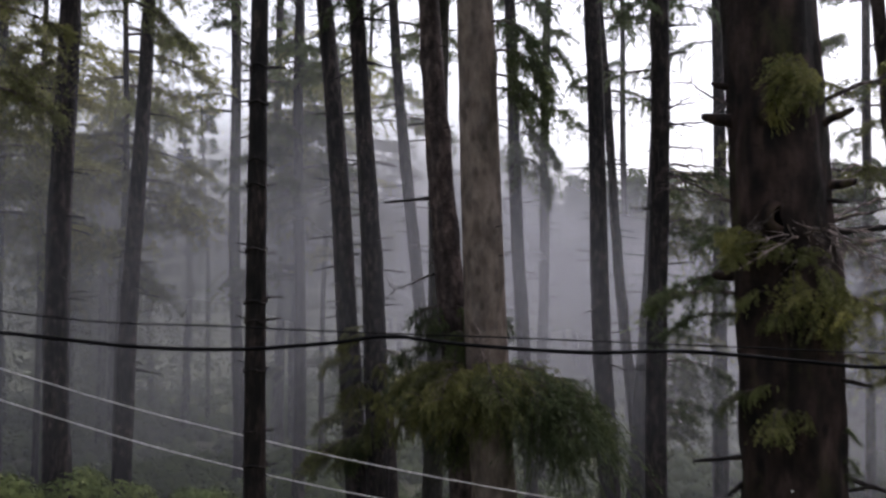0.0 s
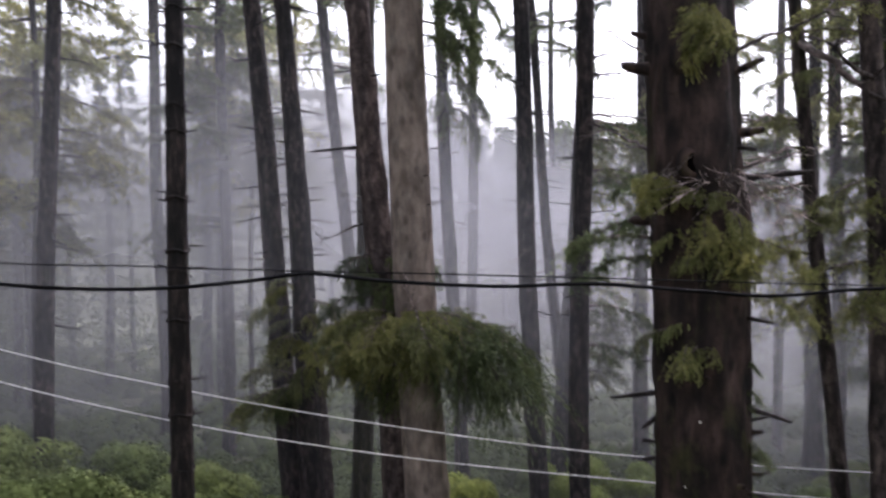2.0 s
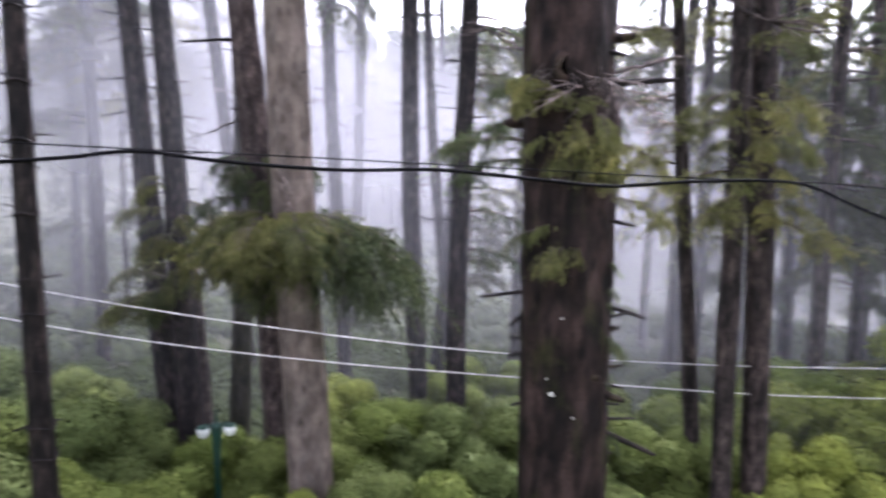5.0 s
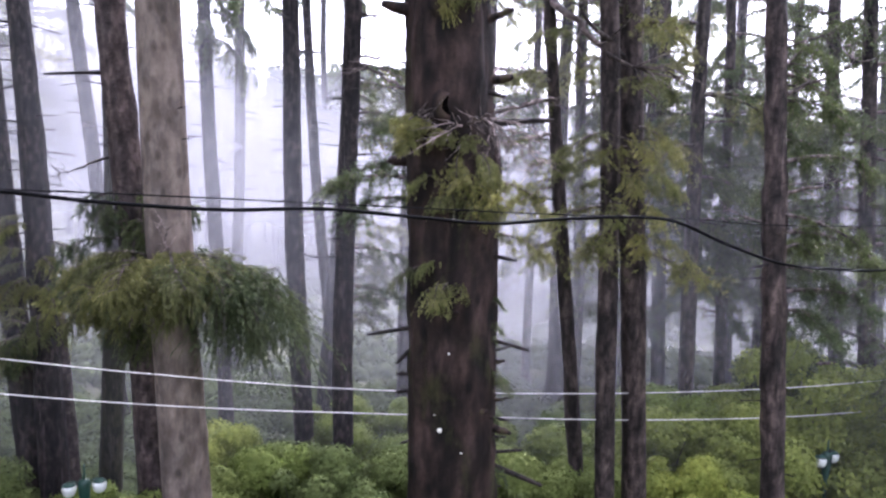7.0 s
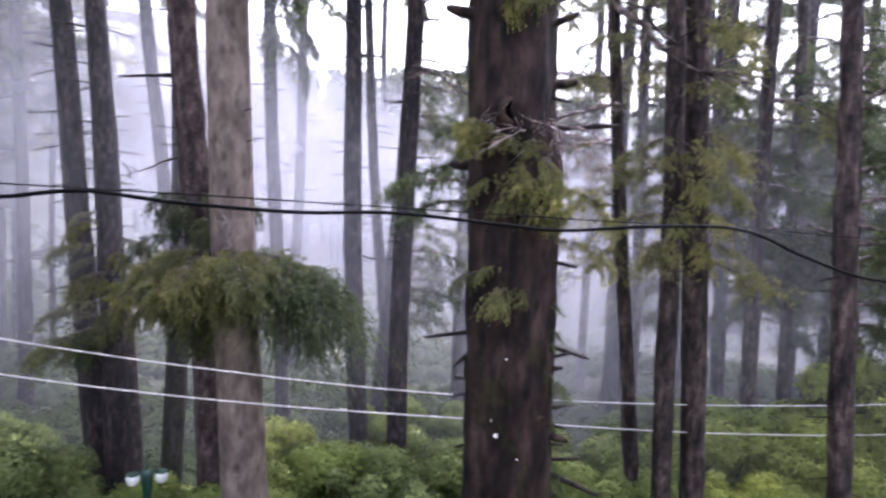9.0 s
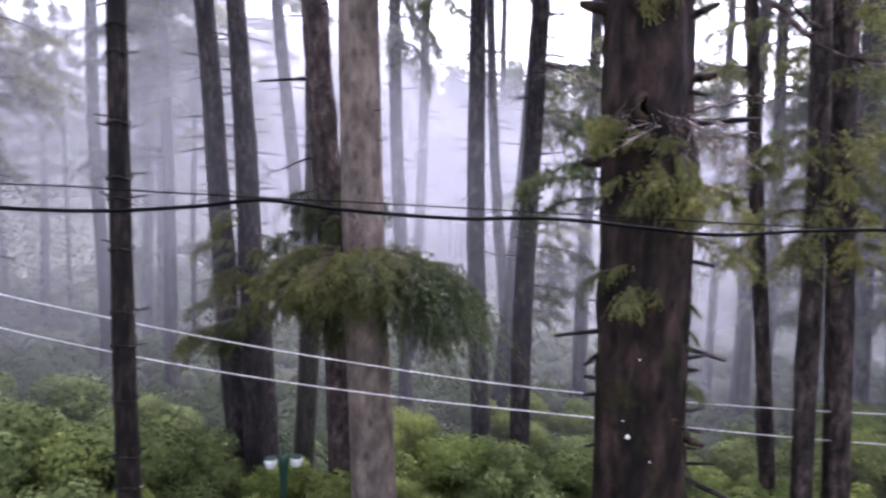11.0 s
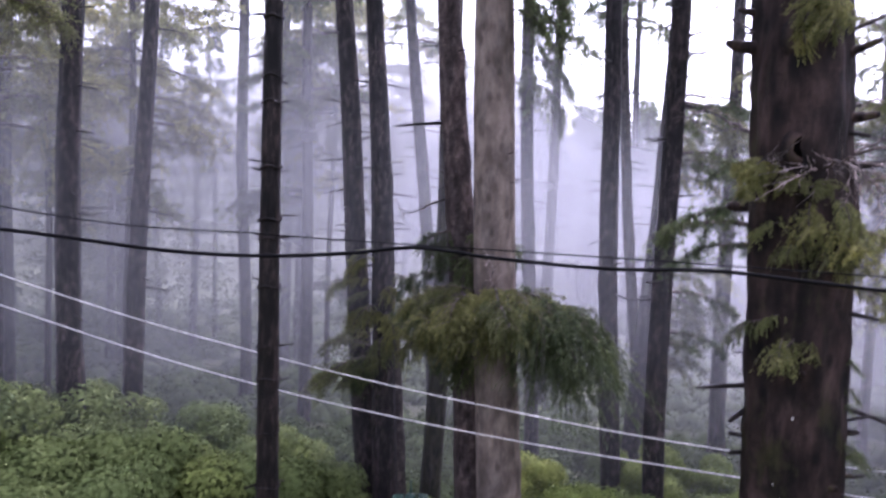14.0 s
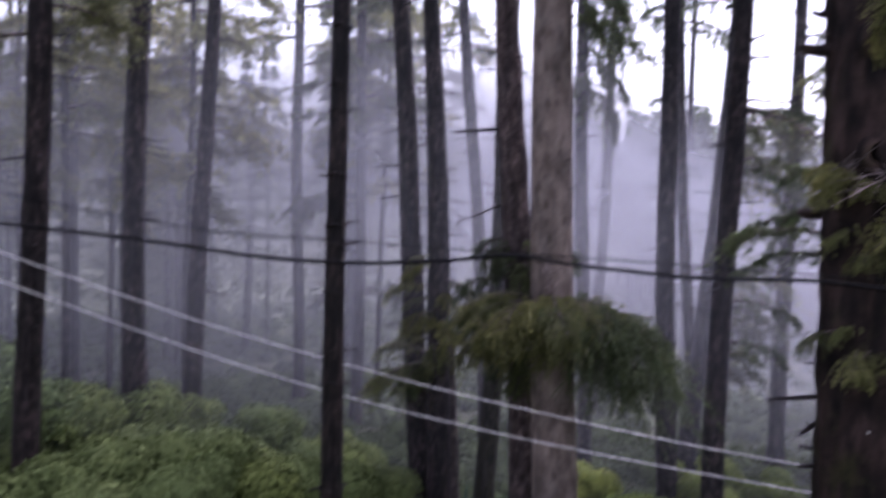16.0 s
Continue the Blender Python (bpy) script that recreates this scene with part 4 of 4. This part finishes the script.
# between the trunks
for x, y, tall in ((0.45, 14.7, 2.6), (1.9, 15.0, 2.7), (2.8, 15.2, 3.0), (3.7, 14.4, 3.0), (5.5, 14.4, 3.0), (6.3, 14.9, 3.1), (7.3, 14.3, 3.2), (2.3, 13.0, 2.4), (3.4, 12.6, 2.5), (4.6, 12.8, 2.7), (6.4, 12.6, 3.0), (7.6, 12.6, 3.1), (9.0, 13.6, 3.3), (8.6, 12.2, 2.9), (10.0, 15.0, 2.95), (-0.3, 12.0, 2.1), (0.4, 12.4, 2.3), (5.6, 11.6, 2.5), (2.2, 17.8, 2.6), (5.0, 18.0, 2.9), (8.4, 17.0, 2.5), (12.6, 18.6, 1.9), (-1.0, 15.2, 2.5), (1.5, 11.8, 2.0), (6.6, 11.0, 2.4), (3.6, 11.2, 2.0), (7.8, 16.2, 2.8), (6.9, 18.5, 2.4)):
    shrub(x, y, tall, LEAF if rng.uniform() < 0.7 else LEAF_YELLOW, GREEN_SHRUB, 1.1)
# below the denser stand
for x, y, tall in ((11.8, 13.6, 3.6), (10.9, 13.1, 3.5), (13.4, 13.4, 3.6), (14.5, 12.4, 4.65), (15.6, 12.0, 4.5), (12.7, 12.4, 3.6), (16.4, 10.6, 4.5), (17.4, 11.6, 4.3), (12.4, 15.6, 3.0), (15.0, 14.6, 3.1), (12.0, 11.6, 3.4), (10.4, 11.4, 3.0), (11.3, 10.2, 2.6), (14.8, 9.3, 2.9), (9.4, 10.9, 2.7), (9.0, 9.9, 2.2), (10.3, 9.2, 2.1), (15.8, 10.2, 4.4)):
    shrub(x, y, tall, LEAF_YELLOW, LIME_SHRUB, 1.0)


# ---- undergrowth further off ----
def hump(centre, rad, r, rings=5, sides=12):
    """A low rounded hump of dense growth with an uneven outline."""
    up, ang = np.linspace(0, np.pi / 2, rings), np.arange(sides) * 2 * np.pi / sides
    w = 1 + 0.16 * np.sin(3 * ang + r.uniform(0, 6)) + 0.1 * np.sin(5 * ang + r.uniform(0, 6))
    v = np.stack([np.outer(np.cos(up), w * np.cos(ang)), np.outer(np.cos(up), w * np.sin(ang)), 1.3 * np.outer(np.sin(up), np.ones(sides)) - 0.55], -1)
    v = centre + rad * (v * r.uniform(0.9, 1.1, v.shape)).reshape(-1, 3)
    f = [(i * sides + j, i * sides + (j + 1) % sides, (i + 1) * sides + (j + 1) % sides, (i + 1) * sides + j) for i in range(rings - 1) for j in range(sides)]
    return v, f


def undergrowth():
    r = np.random.default_rng(12)
    leaves, humps = [], []
    for n, near, far, tall, count, size in ((900, 17.0, 27, (0.45, 0.95), 190000, 0.13), (2400, 27, 50, (0.4, 0.85), 80000, 0.2)):
        a, d = r.uniform(-0.98, 1.34, n), r.uniform(near, far, n)
        x, y = np.sin(a) * d, np.cos(a) * d
        centre = np.stack([x, y, ground_height(x, y) + r.uniform(0.0, 0.3, n) * tall[0]], 1)
        rad = r.uniform(*tall, n)
        leaves.append(clump_leaves(centre, rad, count, size, r))
        humps += [hump(c, 0.9 * q, r) for c, q in zip(centre, rad)]
    ob = new("undergrowth", mesh_of("undergrowth", *joined(leaves), UNDER))
    tagged(ob, "low green undergrowth fading into the mist", "undergrowth", kind="stuff")
    ob = new("low_bushes", mesh_of("low_bushes", *joined(humps), UNDER, True))
    tagged(ob, "rounded low bushes covering the misty forest floor", "undergrowth", kind="stuff")


undergrowth()

# ---- overhead lines ----
def line_thing(name, keys, radius, material, label, n=120, sides=6):
    pts = smooth_line(keys, n)
    ob = new(name, mesh_of(name, *tube(pts, radius, sides), material, True))
    return tagged(ob, label, "cable")


CABLE_Y = 3.2
black = [(-9, 9.6), (-6, 9.15), (-3.2, 8.82), (-1.9, 8.705), (-1.3, 8.645), (-0.87, 8.635), (-0.5, 8.66), (-0.23, 8.69), (0.1, 8.655), (0.58, 8.625), (1.02, 8.63), (1.5, 8.59), (1.85, 8.565), (2.3, 8.59), (2.85, 8.585), (3.27, 8.45), (3.69, 8.33), (4.14, 8.285), (4.6, 8.27), (6, 8.3), (9, 8.5)]
line_thing("overhead_cable", [(x, CABLE_Y, z - 0.008) for x, z in black], 0.0085, RUBBER, "thick black overhead cable with slight kinks", 260, 8)
thin = [(-9, 10.1), (-4, 9.15), (-1.9, 8.78), (-0.9, 8.715), (-0.3, 8.69), (0.3, 8.67), (1.2, 8.635), (2.1, 8.6), (3.0, 8.575), (4.4, 8.53), (9, 8.6)]
line_thing("overhead_cable", [(x, CABLE_Y + 0.06, z) for x, z in thin], 0.0035, RUBBER, "thin black overhead cable strung beside a thicker one", 160, 6)
upper = [(-24, 13.2), (-14, 9.7), (-6.22, 7.22), (-2.9, 6.32), (0.41, 5.63), (4.3, 5.03), (9.55, 4.54), (15.1, 4.3), (24, 4.35)]
lower = [(-24, 12.9), (-14, 9.3), (-6.25, 6.77), (-2.9, 5.83), (0.41, 5.18), (4.3, 4.64), (9.55, 4.0), (15.2, 3.63), (24, 3.6)]
for keys in (upper, lower):
    line_thing("power_line", [(x, 11.0, z) for x, z in keys], 0.008, WIRE, "pale bare wire sagging across the forest", 120, 6)


# ---- park lamps ----
def lathe(profile, sides=16):
    p = np.asarray(profile, float)
    ang = np.arange(sides) * 2 * np.pi / sides
    v = np.stack([p[:, None, 0] * np.cos(ang), p[:, None, 0] * np.sin(ang), np.repeat(p[:, 1:2], sides, 1)], -1).reshape(-1, 3)
    f = [(i * sides + j, i * sides + (j + 1) % sides, (i + 1) * sides + (j + 1) % sides, (i + 1) * sides + j) for i in range(len(p) - 1) for j in range(sides)]
    return v, f


POST = mesh_of("post", *lathe([(0.16, -0.6), (0.16, 0.25), (0.11, 0.3), (0.085, 0.5), (0.07, 0.6), (0.052, 2.2), (0.075, 2.26), (0.06, 2.32), (0.075, 2.6), (0.1, 2.85), (0.108, 3.0), (0.09, 3.05), (0.03, 3.07)]), GREEN_PAINT, True)
FINIAL = mesh_of("finial", *lathe([(0.032, 3.06), (0.022, 3.1), (0.03, 3.14), (0.018, 3.18), (0.014, 3.3), (0.004, 3.36)], 10), GREEN_PAINT, True)
ARM = mesh_of("arm", *tube(smooth_line([(0.06, 0, 2.96), (0.1, 0, 3.02), (0.17, 0, 3.055), (0.25, 0, 3.05), (0.32, 0, 3.02), (0.36, 0, 2.96), (0.345, 0, 2.91)], 22), 0.014, 8), GREEN_PAINT, True)
CAP = mesh_of("cap", *lathe([(0.012, 0.055), (0.05, 0.045), (0.105, 0.02), (0.112, 0.005), (0.105, -0.004), (0.0, -0.004)]), GREEN_PAINT, True)
GLOBE = mesh_of("globe", *lathe([(0.1, -0.004), (0.122, -0.03), (0.124, -0.07), (0.112, -0.13), (0.088, -0.18), (0.05, -0.205), (0.0, -0.21)]), LAMP_GLASS, True)


def park_lamp(x, y, z, turn):
    ob = thing("street_lamp", x, y, z, "dark green lamp post with two white hanging globes", "street lamp", "park lamps")
    post = part("post", POST, ob)
    part("finial", FINIAL, post)
    for a in (turn, turn + 180):
        arm = part("arm", ARM, ob, pose(0, 0, 0, 0, 0, a))
        part("cap", CAP, arm, pose(0.245, 0, 2.995))
        part("globe", GLOBE, arm, pose(0.245, 0, 2.995), "white opal glass globe")


park_lamp(-0.65, 14.12, -0.21, 5)
park_lamp(13.86, 11.02, -0.24, 192)
